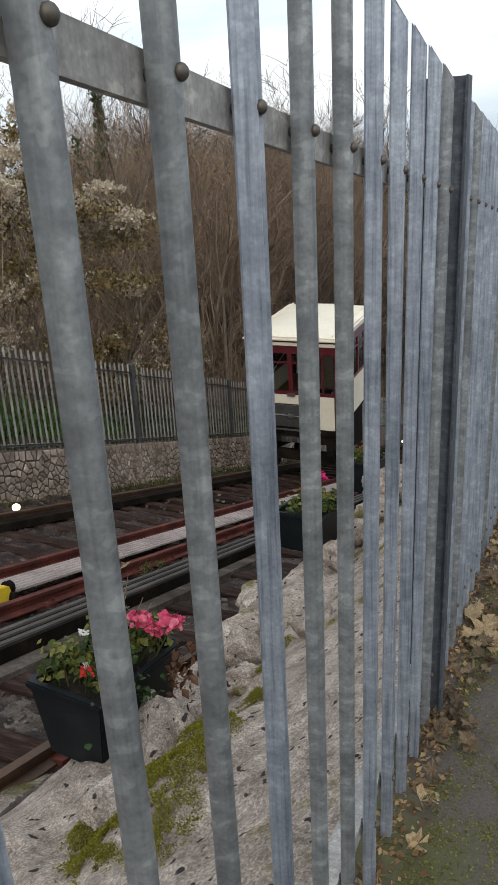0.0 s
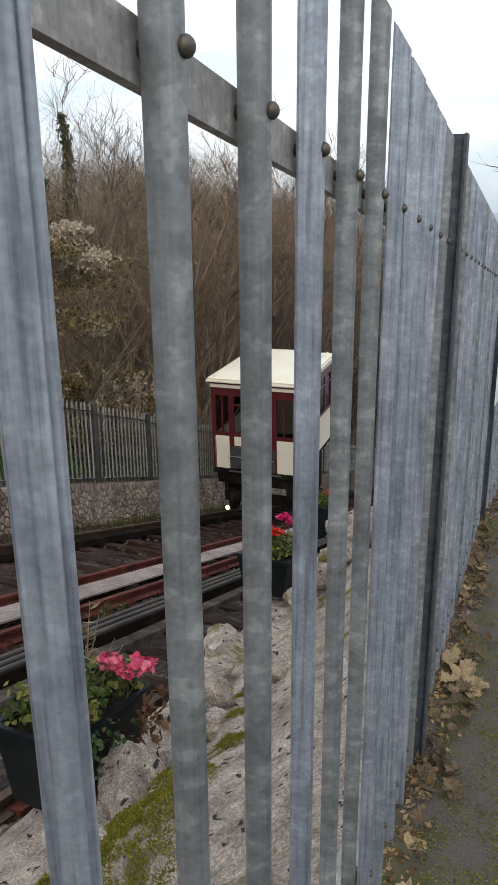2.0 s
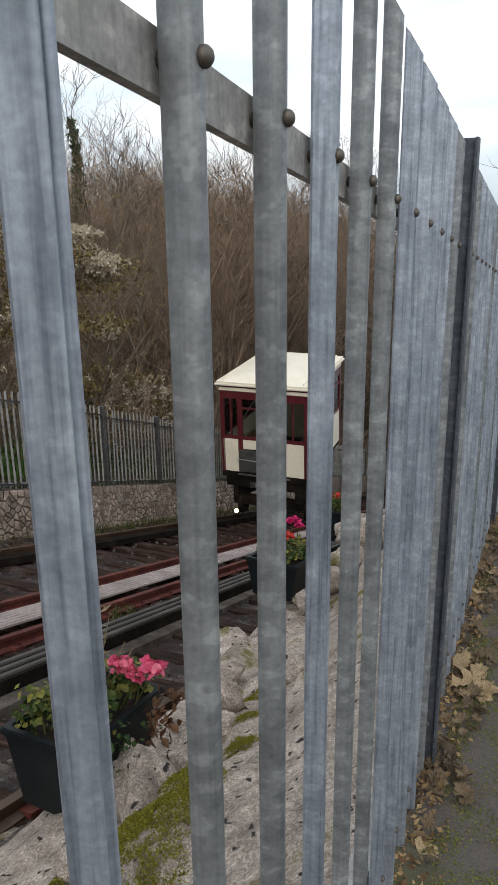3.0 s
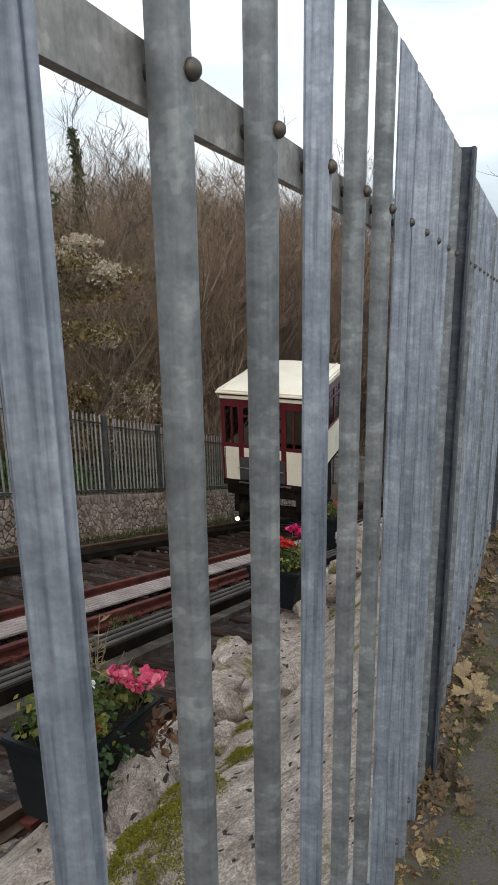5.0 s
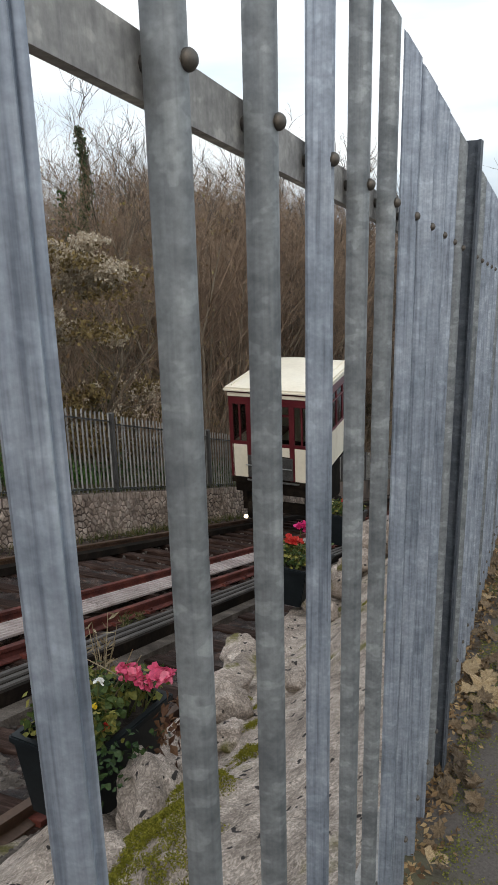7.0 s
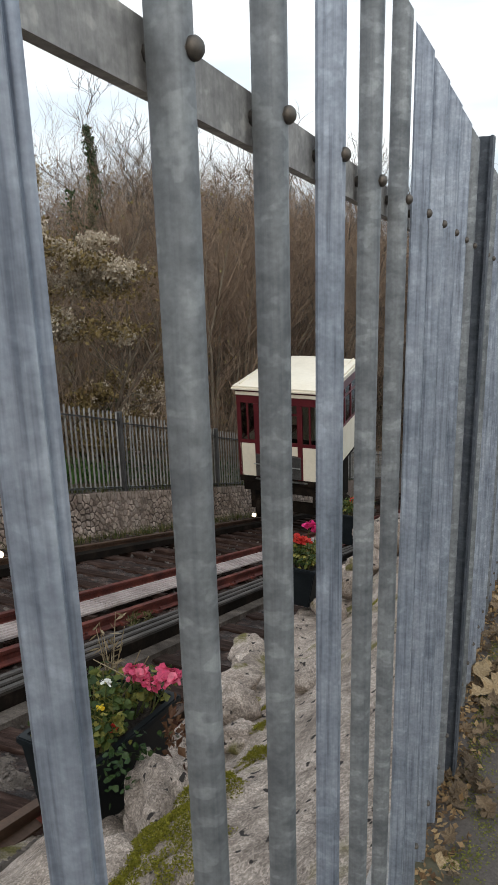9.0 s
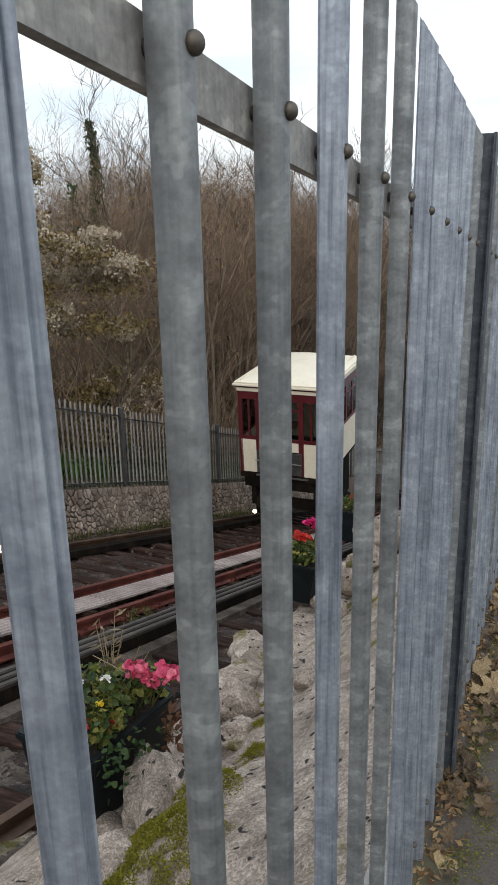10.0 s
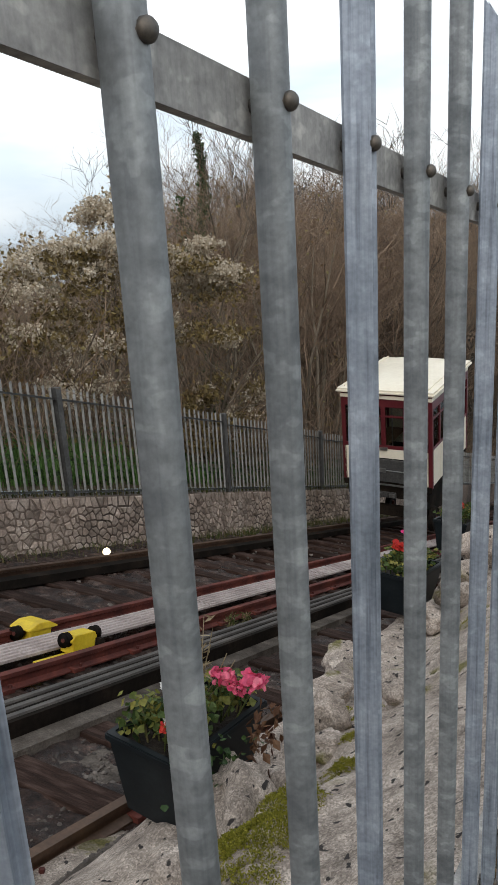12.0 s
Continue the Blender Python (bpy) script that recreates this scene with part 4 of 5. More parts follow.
def blades(points, height, rng, width=0.006, lean=0.5):
    P = np.asarray(points, float)
    V, F = [], []
    for p in P:
        h = height * rng.uniform(0.5, 1.2)
        a = rng.uniform(0, 6.28)
        dx, dy = math.cos(a), math.sin(a)
        b = lean * h * rng.uniform(0.2, 1.0)
        i = len(V)
        V += [(p[0] - dy * width, p[1] + dx * width, p[2]), (p[0] + dy * width, p[1] - dx * width, p[2]),
              (p[0] + dx * b * 0.35 + dy * width * 0.7, p[1] + dy * b * 0.35 - dx * width * 0.7, p[2] + h * 0.6), (p[0] + dx * b * 0.35 - dy * width * 0.7, p[1] + dy * b * 0.35 + dx * width * 0.7, p[2] + h * 0.6),
              (p[0] + dx * b, p[1] + dy * b, p[2] + h)]
        F += [(i, i + 1, i + 2, i + 3), (i + 3, i + 2, i + 4)]
    return V, F


# trees: a branching skeleton of tapering three-sided limbs
def skeleton_tree(seed, height, stems=1, spread=0.35, levels=4, kids=5, stem_r=0.08, upright=0.5, fine=0.0045):
    """Lists of limbs (start, end, radius at both), the thick ones and the twigs."""
    rg = random.Random(seed)
    thick, thin = [], []

    def grow(p, d, length, r, level):
        n = 4 if level < 2 else 3
        pts = [p]
        q = p
        for i in range(n):
            w = 0.12 if level == 0 else 0.30
            d = (d + Vector((rg.gauss(0, w), rg.gauss(0, w), rg.gauss(0.03, w * 0.7) + 0.06 * upright))).normalized()
            q = q + d * length / n
            pts.append(q)
        for i in range(n):
            ra, rb = r * (1 - 0.8 * i / n), r * (1 - 0.8 * (i + 1) / n)
            (thick if level < 1 else thin).append((pts[i], pts[i + 1], ra, rb))
        if level < levels:
            for c in range(kids if level else kids + 3):
                t = rg.uniform(0.25, 1.0)
                i = min(n - 1, int(t * n))
                s = pts[i].lerp(pts[i + 1], t * n - i)
                side = Vector((rg.gauss(0, 1), rg.gauss(0, 1), 0)).normalized()
                nd = (d * (0.5 + upright) + side * (1.15 - 0.4 * upright) + Vector((0, 0, 0.12))).normalized()
                grow(s, nd, length * rg.uniform(0.32, 0.55), max(fine, r * 0.45 * (1 - 0.5 * t)), level + 1)

    for s in range(stems):
        a = rg.uniform(0, 6.28)
        base = Vector((math.cos(a), math.sin(a), 0)) * (0.25 * (stems > 1))
        d = Vector((math.cos(a) * spread * rg.random(), math.sin(a) * spread * rg.random(), 1)).normalized()
        grow(base, d, height * rg.uniform(0.75, 0.95), stem_r * rg.uniform(0.7, 1.1), 0)
    return thick, thin


def limb_arrays(limbs, sides):
    A = np.array([tuple(a) for a, b, ra, rb in limbs])
    B = np.array([tuple(b) for a, b, ra, rb in limbs])
    ra = np.array([l[2] for l in limbs])[:, None]
    rb = np.array([l[3] for l in limbs])[:, None]
    d = B - A
    d /= np.linalg.norm(d, axis=1)[:, None] + 1e-9
    ref = np.where(np.abs(d[:, 2:3]) > 0.9, np.array([[1.0, 0, 0]]), np.array([[0, 0, 1.0]]))
    u = np.cross(d, ref)
    u /= np.linalg.norm(u, axis=1)[:, None]
    w = np.cross(d, u)
    V = []
    for P, r in ((A, ra), (B, rb)):
        for k in range(sides):
            a = 2 * math.pi * k / sides
            V.append(P + r * (math.cos(a) * u + math.sin(a) * w))
    V = np.stack(V, 1).reshape(-1, 3)
    base = (np.arange(len(limbs)) * 2 * sides)[:, None]
    quad = np.array([[k, (k + 1) % sides, sides + (k + 1) % sides, sides + k] for k in range(sides)])
    F = (base[:, :, None] + quad[None]).reshape(-1, 4)
    return V, F


KINDS = []
for sd, kw in ((11, dict(height=7.0, stems=3, spread=0.45, levels=3, kids=6, stem_r=0.06, upright=0.8)),
               (12, dict(height=7.5, stems=2, spread=0.35, levels=3, kids=7, stem_r=0.08, upright=0.7)),
               (13, dict(height=6.5, stems=5, spread=0.6, levels=3, kids=5, stem_r=0.045, upright=1.0)),
               (14, dict(height=8.0, stems=1, spread=0.15, levels=3, kids=9, stem_r=0.10, upright=0.5))):
    th, tn = skeleton_tree(sd, **kw)
    top = max(b.z for _, b, _, _ in th + tn)
    KINDS.append((limb_arrays(th, 6), limb_arrays(tn, 3), top))
for sd, kw in ((21, dict(height=9.0, stems=2, spread=0.3, levels=3, kids=6, stem_r=0.10, upright=0.75, fine=0.010)),
               (22, dict(height=9.0, stems=1, spread=0.2, levels=3, kids=7, stem_r=0.12, upright=0.6, fine=0.010))):
    th, tn = skeleton_tree(sd, **kw)
    KINDS.append((limb_arrays(th, 6), limb_arrays(tn, 3), max(b.z for _, b, _, _ in th + tn)))


def array_mesh(name, V, F, mat):
    me = bpy.data.meshes.new(name)
    me.from_pydata(V.tolist(), [], F.tolist())
    me.materials.append(mat)
    return me


TREE_MESH = [(array_mesh("trunk", *a, M_BARK), array_mesh("crown", *b, M_TWIG if k < 4 else M_BRANCH)) for k, (a, b, _) in enumerate(KINDS)]


def bare_tree(x, y, z, height, kind, turn, label="bare brown winter tree with upright twiggy branches"):
    e = thing("tree", pose(x, y, z, 0, 0, turn), label, "tree", "bare trees")
    s = height / KINDS[kind][2]
    for nm, me in zip(("trunk", "crown"), TREE_MESH[kind]):
        o = new(nm, me)
        o.parent = e
        o.scale = (s, s, s)
    return e


ELEV = [(-20, -6.0), (2, -5.0), (5, -3.6), (8.5, -1.2), (10.5, 1.5), (13, 4.2), (18, 5.8), (24, 6.7), (30, 7.6), (33, 7.4), (36, 6.4), (40, 3.2), (47, 1.2), (60, 0.5), (90, 0.5)]


def crown_line(x, y):
    """How high the wood stands over the line, as a height in metres at a place."""
    az = math.degrees(math.atan2(-x, y))
    return 1.9 - 0.0207 * y + math.hypot(x, y) * math.tan(radians(np.interp(az, [a for a, _ in ELEV], [b for _, b in ELEV])))


# the nearest trees as things, the wood behind them as one mass
rnd = random.Random(21)
spots = []
for i in range(400):
    y = 6 + 74 * rnd.random() ** 1.3
    x = -9.3 - 20 * rnd.random() ** 1.6
    if not (y < 18 and x > -11.8):
        spots.append((x, y))
near = sorted(spots, key=lambda p: p[0] * -1 + 0.1 * p[1])[:26]
for i in range(90):
    spots.append((rnd.uniform(-9.2, 13.0), rnd.uniform(46, 74)))
massT, massC = [[], []], [[], []]
offT = offC = 0
for n, (x, y) in enumerate(spots):
    z = (hill_z(x, y) if x < -9.25 else track_z(y) - 0.3) - 0.05
    want = crown_line(x, y) - z + rnd.uniform(-3.8, 0.6)
    h = max(3.0, min(15.0, want)) if x < -9.25 else rnd.uniform(5.0, 9.0)
    kind, turn = rnd.randrange(4), rnd.uniform(0, 360)
    if (x, y) in near:
        bare_tree(x, y, z, h, kind, turn)
        continue
    s = h / KINDS[kind][2]
    c, sn = math.cos(radians(turn)), math.sin(radians(turn))
    rot = np.array([[c, -sn, 0], [sn, c, 0], [0, 0, 1]]) * s
    rot[2, 2] = s
    for (V, F), store, which in ((KINDS[kind][0], massT, 0), (KINDS[kind][1], massC, 1)):
        off = offT if which == 0 else offC
        store[0].append(V @ rot.T + np.array([x, y, z]))
        store[1].append(F + off)
        if which == 0:
            offT += len(V)
        else:
            offC += len(V)
tagged(new("woodland_trunks", array_mesh("woodland_trunks", np.concatenate(massT[0]), np.concatenate(massT[1]), M_BARK)), "trunks of the dense bare wood on the hillside", "woodland", kind="stuff")
tagged(new("woodland_twigs", array_mesh("woodland_twigs", np.concatenate(massC[0]), np.concatenate(massC[1]), M_TWIG)), "dense brown bare twigs of the hillside wood", "woodland", kind="stuff")

# taller bare trees that stand out over the wood
rnd = random.Random(44)
for az, dist in ((7, 44), (9.5, 40), (12, 37), (14, 41), (16, 34), (18, 38), (20, 31), (22, 35), (24, 30), (26, 33), (28, 28), (30, 31), (32.5, 27), (35, 30), (37.5, 27)):
    x, y = -dist * math.sin(radians(az)), dist * math.cos(radians(az))
    z = hill_z(x, y)
    bare_tree(x, y, z, min(17.0, crown_line(x, y) - z + rnd.uniform(-0.2, 1.5)), 4 + rnd.randrange(2), rnd.uniform(0, 360), "tall bare tree with dark branches rising over the wood")

# tangle of brambles and dead stems low in the wood
rng = np.random.default_rng(8)
limbs = []
for i in range(5200):
    y = 5 + 60 * rng.random() ** 1.4
    x = -8.3 - 12 * rng.random() ** 1.7
    z = hill_z(x, y)
    p = Vector((x, y, z + rng.uniform(0, 1.0)))
    d = Vector((rng.normal(0, 0.5), rng.normal(0, 0.5), 1.0)).normalized()
    L = rng.uniform(0.8, 3.2)
    bend = Vector((rng.normal(0, 0.3), rng.normal(0, 0.3), -0.25))
    q = p + d * L * 0.5
    e = q + (d + bend).normalized() * L * 0.5
    r = rng.uniform(0.004, 0.011)
    limbs += [(p, q, r, r * 0.8), (q, e, r * 0.8, r * 0.4)]
V, F = limb_arrays(limbs, 3)
tagged(new("undergrowth", array_mesh("undergrowth", V, F, M_TWIG)), "tangled brown stems and brambles under the trees", "undergrowth", kind="stuff")
pts = []
for i in range(26000):
    y = 6 + 55 * rng.random() ** 1.5
    x = -8.6 - 13 * rng.random() ** 1.5
    z0 = hill_z(x, y)
    top = max(2.0, min(11.0, crown_line(x, y) - z0 - 1.5))
    k = noise.noise(Vector((x * 0.5, y * 0.5, 9.0)))
    if k + rng.normal(0, 0.25) > -0.05:
        pts.append((x, y, z0 + top * rng.random() ** 1.6))
V, F = leaves(pts, 0.10, rng, 0.6, 0.0)
tagged(new("hanging_leaves", pydata("hanging_leaves", V, F, M_HANG)), "sparse brown and olive leaves still hanging in the wood", "leaves", kind="stuff")
pts = []
for i in range(9000):
    y = 4 + 40 * rng.random() ** 1.3
    x = -8.05 - 5.0 * rng.random() ** 2.0
    pts.append((x, y, hill_z(x, y) + 0.02 + abs(rng.normal(0, 0.22))))
V, F = leaves(pts, 0.10, rng, 0.7, 0.4)
tagged(new("ground_ivy", pydata("ground_ivy", V, F, M_IVY)), "dark green ivy and low leaves behind the fence", "ivy", kind="stuff")
pts = [(WALL_X - 0.30 + rng.normal(0, 0.2), y, 0) for y in rng.uniform(3, 30, 5200)]
pts = [(x, y, wall_top(y) - 0.02 if x < WALL_X - 0.02 else wall_top(y) - 0.05) for x, y, _ in pts if x < WALL_X + 0.02]
for y in rng.uniform(4, 26, 2600):
    x = WALL_X + 0.06 + abs(rng.normal(0, 0.2))
    pts.append((x, y, track_z(y) - 0.13))
V, F = blades(pts, 0.20, rng, 0.006, 0.7)
tagged(new("grass", pydata("grass", V, F, M_GRASS)), "rough green and straw-coloured grass along the top and foot of the wall", "grass", kind="stuff")
pts = [(x, y, hill_z(x, y)) for x, y in zip(-8.0 - 2.6 * rng.random(6500), 2.0 + 10.0 * rng.random(6500))]
V, F = blades(pts, 0.42, rng, 0.011, 0.6)
tagged(new("nettle_grass", pydata("nettle_grass", V, F, M_LUSH)), "lush green grass behind the fence", "grass", kind="stuff")
pts = []
for i in range(5000):
    x, y = rng.uniform(-1.3, 6), rng.uniform(12, 40)
    pts.append((x, y, min(path_z(y) - 0.25, -0.542 - 0.2207 * (y - 1.6)) - 0.3 - 0.12 * max(0, y - 12) - 0.35))
V, F = blades(pts, 0.6, rng, 0.02, 0.6)
tagged(new("bank_grass", pydata("bank_grass", V, F, M_GRASS)), "rough grass on the bank below the path", "grass", kind="stuff")


def shrub(x, y, height, radius, seed, fluff, leafm, label, low=0.25):
    """A shrub under a blanket of climbing clematis: stems, yellowing leaves and pale seed heads in clumps."""
    z = hill_z(x, y) - 0.1
    e = thing("clematis_shrub", pose(x, y, z), label, "shrub", "shrubs behind the fence")
    rg = np.random.default_rng(seed)
    th, tn = skeleton_tree(seed, height * 0.85, stems=4, spread=0.9, levels=2, kids=5, stem_r=0.05, upright=0.5)
    V, F = limb_arrays(th + tn, 4)
    o = tagged(new("stem_tangle", array_mesh("stem_tangle", V, F, M_BARK)), kind="stuff")
    o.parent = e
    lobes = []
    for i in range(16):
        a, h = rg.uniform(0, 6.28), rg.uniform(low, 0.9) * height
        rr = radius * rg.uniform(0.2, 0.95) * (1.1 - 0.5 * abs(h / height - 0.55))
        lobes.append((np.array([rr * math.cos(a), rr * math.sin(a), h]), rg.uniform(0.28, 0.55) * radius))

    def cloud(k, lo, hi, flat):
        out = []
        for i in range(k):
            c, r = lobes[rg.integers(len(lobes))]
            v = rg.normal(size=3)
            v /= np.linalg.norm(v)
            if v[2] < -0.2:
                v[2] *= -0.5
            p = c + v * r * rg.uniform(lo, hi) * np.array([1, 1, flat])
            if p[2] > 0.05:
                out.append(p)
        return out
    leaf_part("leaves", cloud(4200, 0.3, 1.0, 0.8), 0.10, leafm, e, seed + 1, "yellow-green and brown leaves", aspect=0.6)
    heads = []
    centres = [c for c in cloud(36, 0.8, 1.08, 0.85) if c[0] - 0.8 * c[1] + 0.5 * c[2] > 0.2 * height]
    for i in range(fluff):
        c = centres[rg.integers(len(centres))] + rg.normal(0, 0.15, 3) * np.array([1, 1, 0.6])
        for j in range(13):
            heads.append(c + rg.normal(0, 0.042, 3))
    if heads:
        leaf_part("clematis_fluff", heads, 0.062, M_FLUFF, e, seed + 2, "pale fluffy seed heads", aspect=0.9)
    return e


for sx, sy, sh, sr, sd, fl, lo in ((-9.9, 13.9, 6.9, 1.75, 31, 1900, 0.42), (-10.1, 11.6, 4.8, 1.6, 32, 420, 0.4), (-10.2, 9.3, 4.3, 1.9, 33, 600, 0.25), (-9.6, 16.2, 2.8, 1.0, 34, 110, 0.25), (-9.1, 13.0, 2.0, 0.9, 35, 20, 0.25), (-11.0, 6.6, 3.8, 2.1, 36, 500, 0.25), (-10.5, 4.0, 3.6, 2.0, 37, 400, 0.25)):
    shrub(sx, sy, sh, sr, sd, fl, M_BUSHLEAF, "shrub overgrown with clematis, pale fluffy seed heads and yellowing leaves", lo)

# tall tree clad in ivy
ivy_tree = bare_tree(-14.4, 21.6, hill_z(-14.4, 21.6), 11.6, 3, 40, "tall bare tree with dark ivy climbing its trunk")
rg = np.random.default_rng(77)
pts = []
for i in range(8000):
    h = 0.5 + 9.6 * rg.random() ** 1.5
    lobe = 0.16 + 0.34 * max(0.0, noise.noise(Vector((h * 1.3, 2, 0))) + 0.25) * (1.25 - h / 10.5) + 0.25 * max(0.0, 1 - h / 5) - 0.12 * smooth(7.0, 10.0, h)
    a = rg.uniform(0, 6.28)
    r = lobe * abs(rg.normal(0, 0.75)) + 0.03
    side = 0.75 if (h > 5.0 and h < 8.2 and i % 3 == 0) else 0.0
    pts.append((r * math.cos(a) + 0.22 * math.sin(0.9 * h) - side * (h - 4.4) / 3.5, r * math.sin(a), h))
leaf_part("ivy", pts, 0.105, M_IVY, ivy_tree, 78, "dark green ivy leaves", aspect=0.8)
# bare tree beyond the bend of the path
bare_tree(3.0, 25.0, path_z(25) - 1.2, 14.0, 5, 120, "bare dark tree standing beyond the bend of the path")
bare_tree(2.5, 22.0, path_z(22) - 1.2, 12.0, 4, 200, "bare dark tree standing beyond the bend of the path")

# ---------------------------------------------------------------- planters
def planter_box(m, label):
    e = thing("planter", m, label, "planter", "planters")
    W, L, H, T = 0.205, 0.30, 0.37, 0.018
    bm = bmesh.new()
    def ring(w, l, z):
        return [bm.verts.new((sx * w, sy * l, z)) for sx, sy in ((-1, -1), (1, -1), (1, 1), (-1, 1))]
    loops = [ring(W * 0.72, L * 0.8, 0.0), ring(W * 0.94, L * 0.955, H - 0.035), ring(W, L, H - 0.033), ring(W, L, H), ring(W - 0.035, L - 0.035, H), ring(W - 0.038, L - 0.038, H - 0.07)]
    bm.faces.new(loops[0][::-1])
    for a, b in zip(loops, loops[1:]):
        for k in range(4):
            bm.faces.new((a[k], a[(k + 1) % 4], b[(k + 1) % 4], b[k]))
    bmesh.ops.recalc_face_normals(bm, faces=bm.faces[:])
    bmesh.ops.bevel(bm, geom=[g for g in bm.edges if g.calc_length() > 0.02], offset=0.006, segments=2, affect="EDGES")
    part("tub", bm, M_PLASTIC, e, "black moulded plastic tub with a rim")
    part("soil", boxed(-W + 0.036, W - 0.036, -L + 0.036, L - 0.036, H - 0.10, H - 0.055), M_SOIL, e)
    return e


def petals(bm_pts, centre, r, k, rg):
    for i in range(k):
        a, b = rg.uniform(0, 6.28), rg.uniform(-0.4, 1.0)
        bm_pts.append((centre[0] + r * math.cos(a) * rg.uniform(0.2, 1), centre[1] + r * math.sin(a) * rg.uniform(0.2, 1), centre[2] + r * 0.6 * b))


def planting(e, seed, blooms, n_leaf, height, brown=(), trail=()):
    """Leafy bedding plants: stems, broad leaves and flower heads given as (x, y, z, radius, material, kind)."""
    rg = np.random.default_rng(seed)
    H = 0.37
    stems = bmesh.new()
    pts = []
    for i in range(34):
        x, y = rg.uniform(-0.12, 0.14), rg.uniform(-0.22, 0.24)
        tip = (x * 1.3, y * 1.12, H + height * rg.uniform(0.35, 1.0) * (1 - 1.2 * abs(x)))
        tube(stems, [(x, y, H - 0.06), ((x + tip[0]) / 2, (y + tip[1]) / 2, (H + tip[2]) / 2), tip], [0.005, 0.004, 0.003], 5)
        for j in range(n_leaf // 20):
            t = rg.uniform(0.35, 1.05)
            pts.append((x + (tip[0] - x) * t + rg.normal(0, 0.035), y + (tip[1] - y) * t + rg.normal(0, 0.035), H - 0.03 + (tip[2] - H + 0.03) * t + rg.normal(0, 0.012)))
    tagged(part("stem_cluster", stems, M_GRASS, e, "thin green stems"), kind="stuff")
    leaf_part("foliage", pts, 0.040, M_LEAF, e, seed + 1, "rounded green geranium leaves", up=0.35, scallop=0.3)
    if trail:
        tp = []
        for x, y, z in trail:
            for j in range(26):
                tp.append((x + rg.normal(0, 0.035), y + rg.normal(0, 0.05), z + rg.normal(0, 0.05)))
        leaf_part("trailing_ivy", tp, 0.03, M_IVY, e, seed + 3, "small dark trailing leaves", up=0.3, scallop=0.2)
    for x, y, z, r, mat, nm, lab in blooms:
        fp = []
        petals(fp, (x, y, z), r, 46 if r > 0.03 else 16, rg)
        leaf_part(nm, fp, r * 0.75, mat, e, int(seed + 100 * x + 31), lab, up=0.3, scallop=0.05)
        st = tube(bmesh.new(), [(x * 0.6, y * 0.9, H - 0.03), (x, y, z)], [0.004, 0.003], 5)
        part("flower_stem", st, M_GRASS, e)
    for x, y, z in brown:
        bp = [(x + rg.normal(0, 0.03), y + rg.normal(0, 0.04), z + rg.normal(0, 0.05)) for j in range(34)]
        leaf_part("withered_leaves", bp, 0.05, M_BROWN, e, seed + 9, "withered brown leaves", aspect=0.7)


pink, white, red, yel, mag = (M_PINK, "pink_bloom", "bright pink flower head"), (M_WHITE, "white_bloom", "small white flower"), (M_RED, "red_bloom", "deep red flower head"), (M_YPETAL, "yellow_bloom", "small yellow flower"), (M_MAGENTA, "magenta_bloom", "magenta flower head")


def at_planter(m, pts):
    inv = m.inverted()
    return [tuple(inv @ Vector(p)) for p in pts]


M_ONE = pose(-1.46, 1.855, -0.485, -5, 0, -6)
one = planter_box(M_ONE, "black plastic trough planter with pink geraniums standing on the bank")
sp = at_planter(M_ONE, [(-1.34, 2, 0.040), (-1.18, 2, 0.050), (-1.5, 1.8, 0.064), (-1.36, 1.8, 0.114), (-1.33, 1.7, 0.066), (-1.39, 1.65, -0.003), (-1.28, 1.72, -0.025), (-1.26, 1.98, 0.010), (-1.44, 1.72, -0.035)])
planting(one, 50, [(*sp[0], 0.05, *pink), (*sp[1], 0.055, *pink), (*sp[2], 0.022, *white), (*sp[3], 0.024, *white), (*sp[4], 0.02, *yel), (*sp[5], 0.03, *red), (*sp[6], 0.025, *red), (*sp[7], 0.04, *pink), (*sp[8], 0.02, *white)],
         560, 0.17, at_planter(M_ONE, [(-1.16, 1.95, -0.189), (-1.14, 2.02, -0.151)]), at_planter(M_ONE, [(-1.21, 1.62, -0.082), (-1.19, 1.72, -0.135), (-1.24, 1.58, -0.122), (-1.18, 1.8, -0.166)]))
bm = bmesh.new()
for a, b in (((0.0, 0.1, 0.40), (0.10, 0.14, 0.63)), ((0.02, 0.1, 0.40), (0.13, 0.16, 0.60)), ((0.10, 0.1, 0.50), (-0.06, 0.02, 0.60))):
    tube(bm, [a, ((a[0] + b[0]) / 2 + 0.01, (a[1] + b[1]) / 2, (a[2] + b[2]) / 2), b], [0.0035, 0.003, 0.002], 5)
part("dry_stalks", bm, M_STRAW, one, "pale dry stalks")
bm = bmesh.new()
wp = []
for i in range(7):
    a = 0.9 * i
    tip = (-0.14 + 0.07 * math.cos(a), 0.24 + 0.06 * math.sin(a), 0.58 + 0.05 * (i % 3))
    tube(bm, [(-0.13, 0.22, 0.31), ((-0.135 + tip[0]) / 2, (0.23 + tip[1]) / 2, 0.47), tip], [0.004, 0.003, 0.0015], 5)
    wp += [(-0.13 + (tip[0] + 0.13) * t, 0.22 + (tip[1] - 0.22) * t, 0.31 + (tip[2] - 0.31) * t) for t in (0.4, 0.5, 0.6, 0.7, 0.8, 0.9, 1.0)]
part("dry_weed", bm, M_STRAW, one, "dry brown weed stems")
leaf_part("dry_weed_leaves", wp, 0.06, M_STRAW, one, 5, "thin dry leaves", aspect=0.2)
M_TWO = pose(-1.58, 4.9, -1.09, -9, 0, -6) @ Matrix.Diagonal((1.12, 1.0, 0.85, 1))
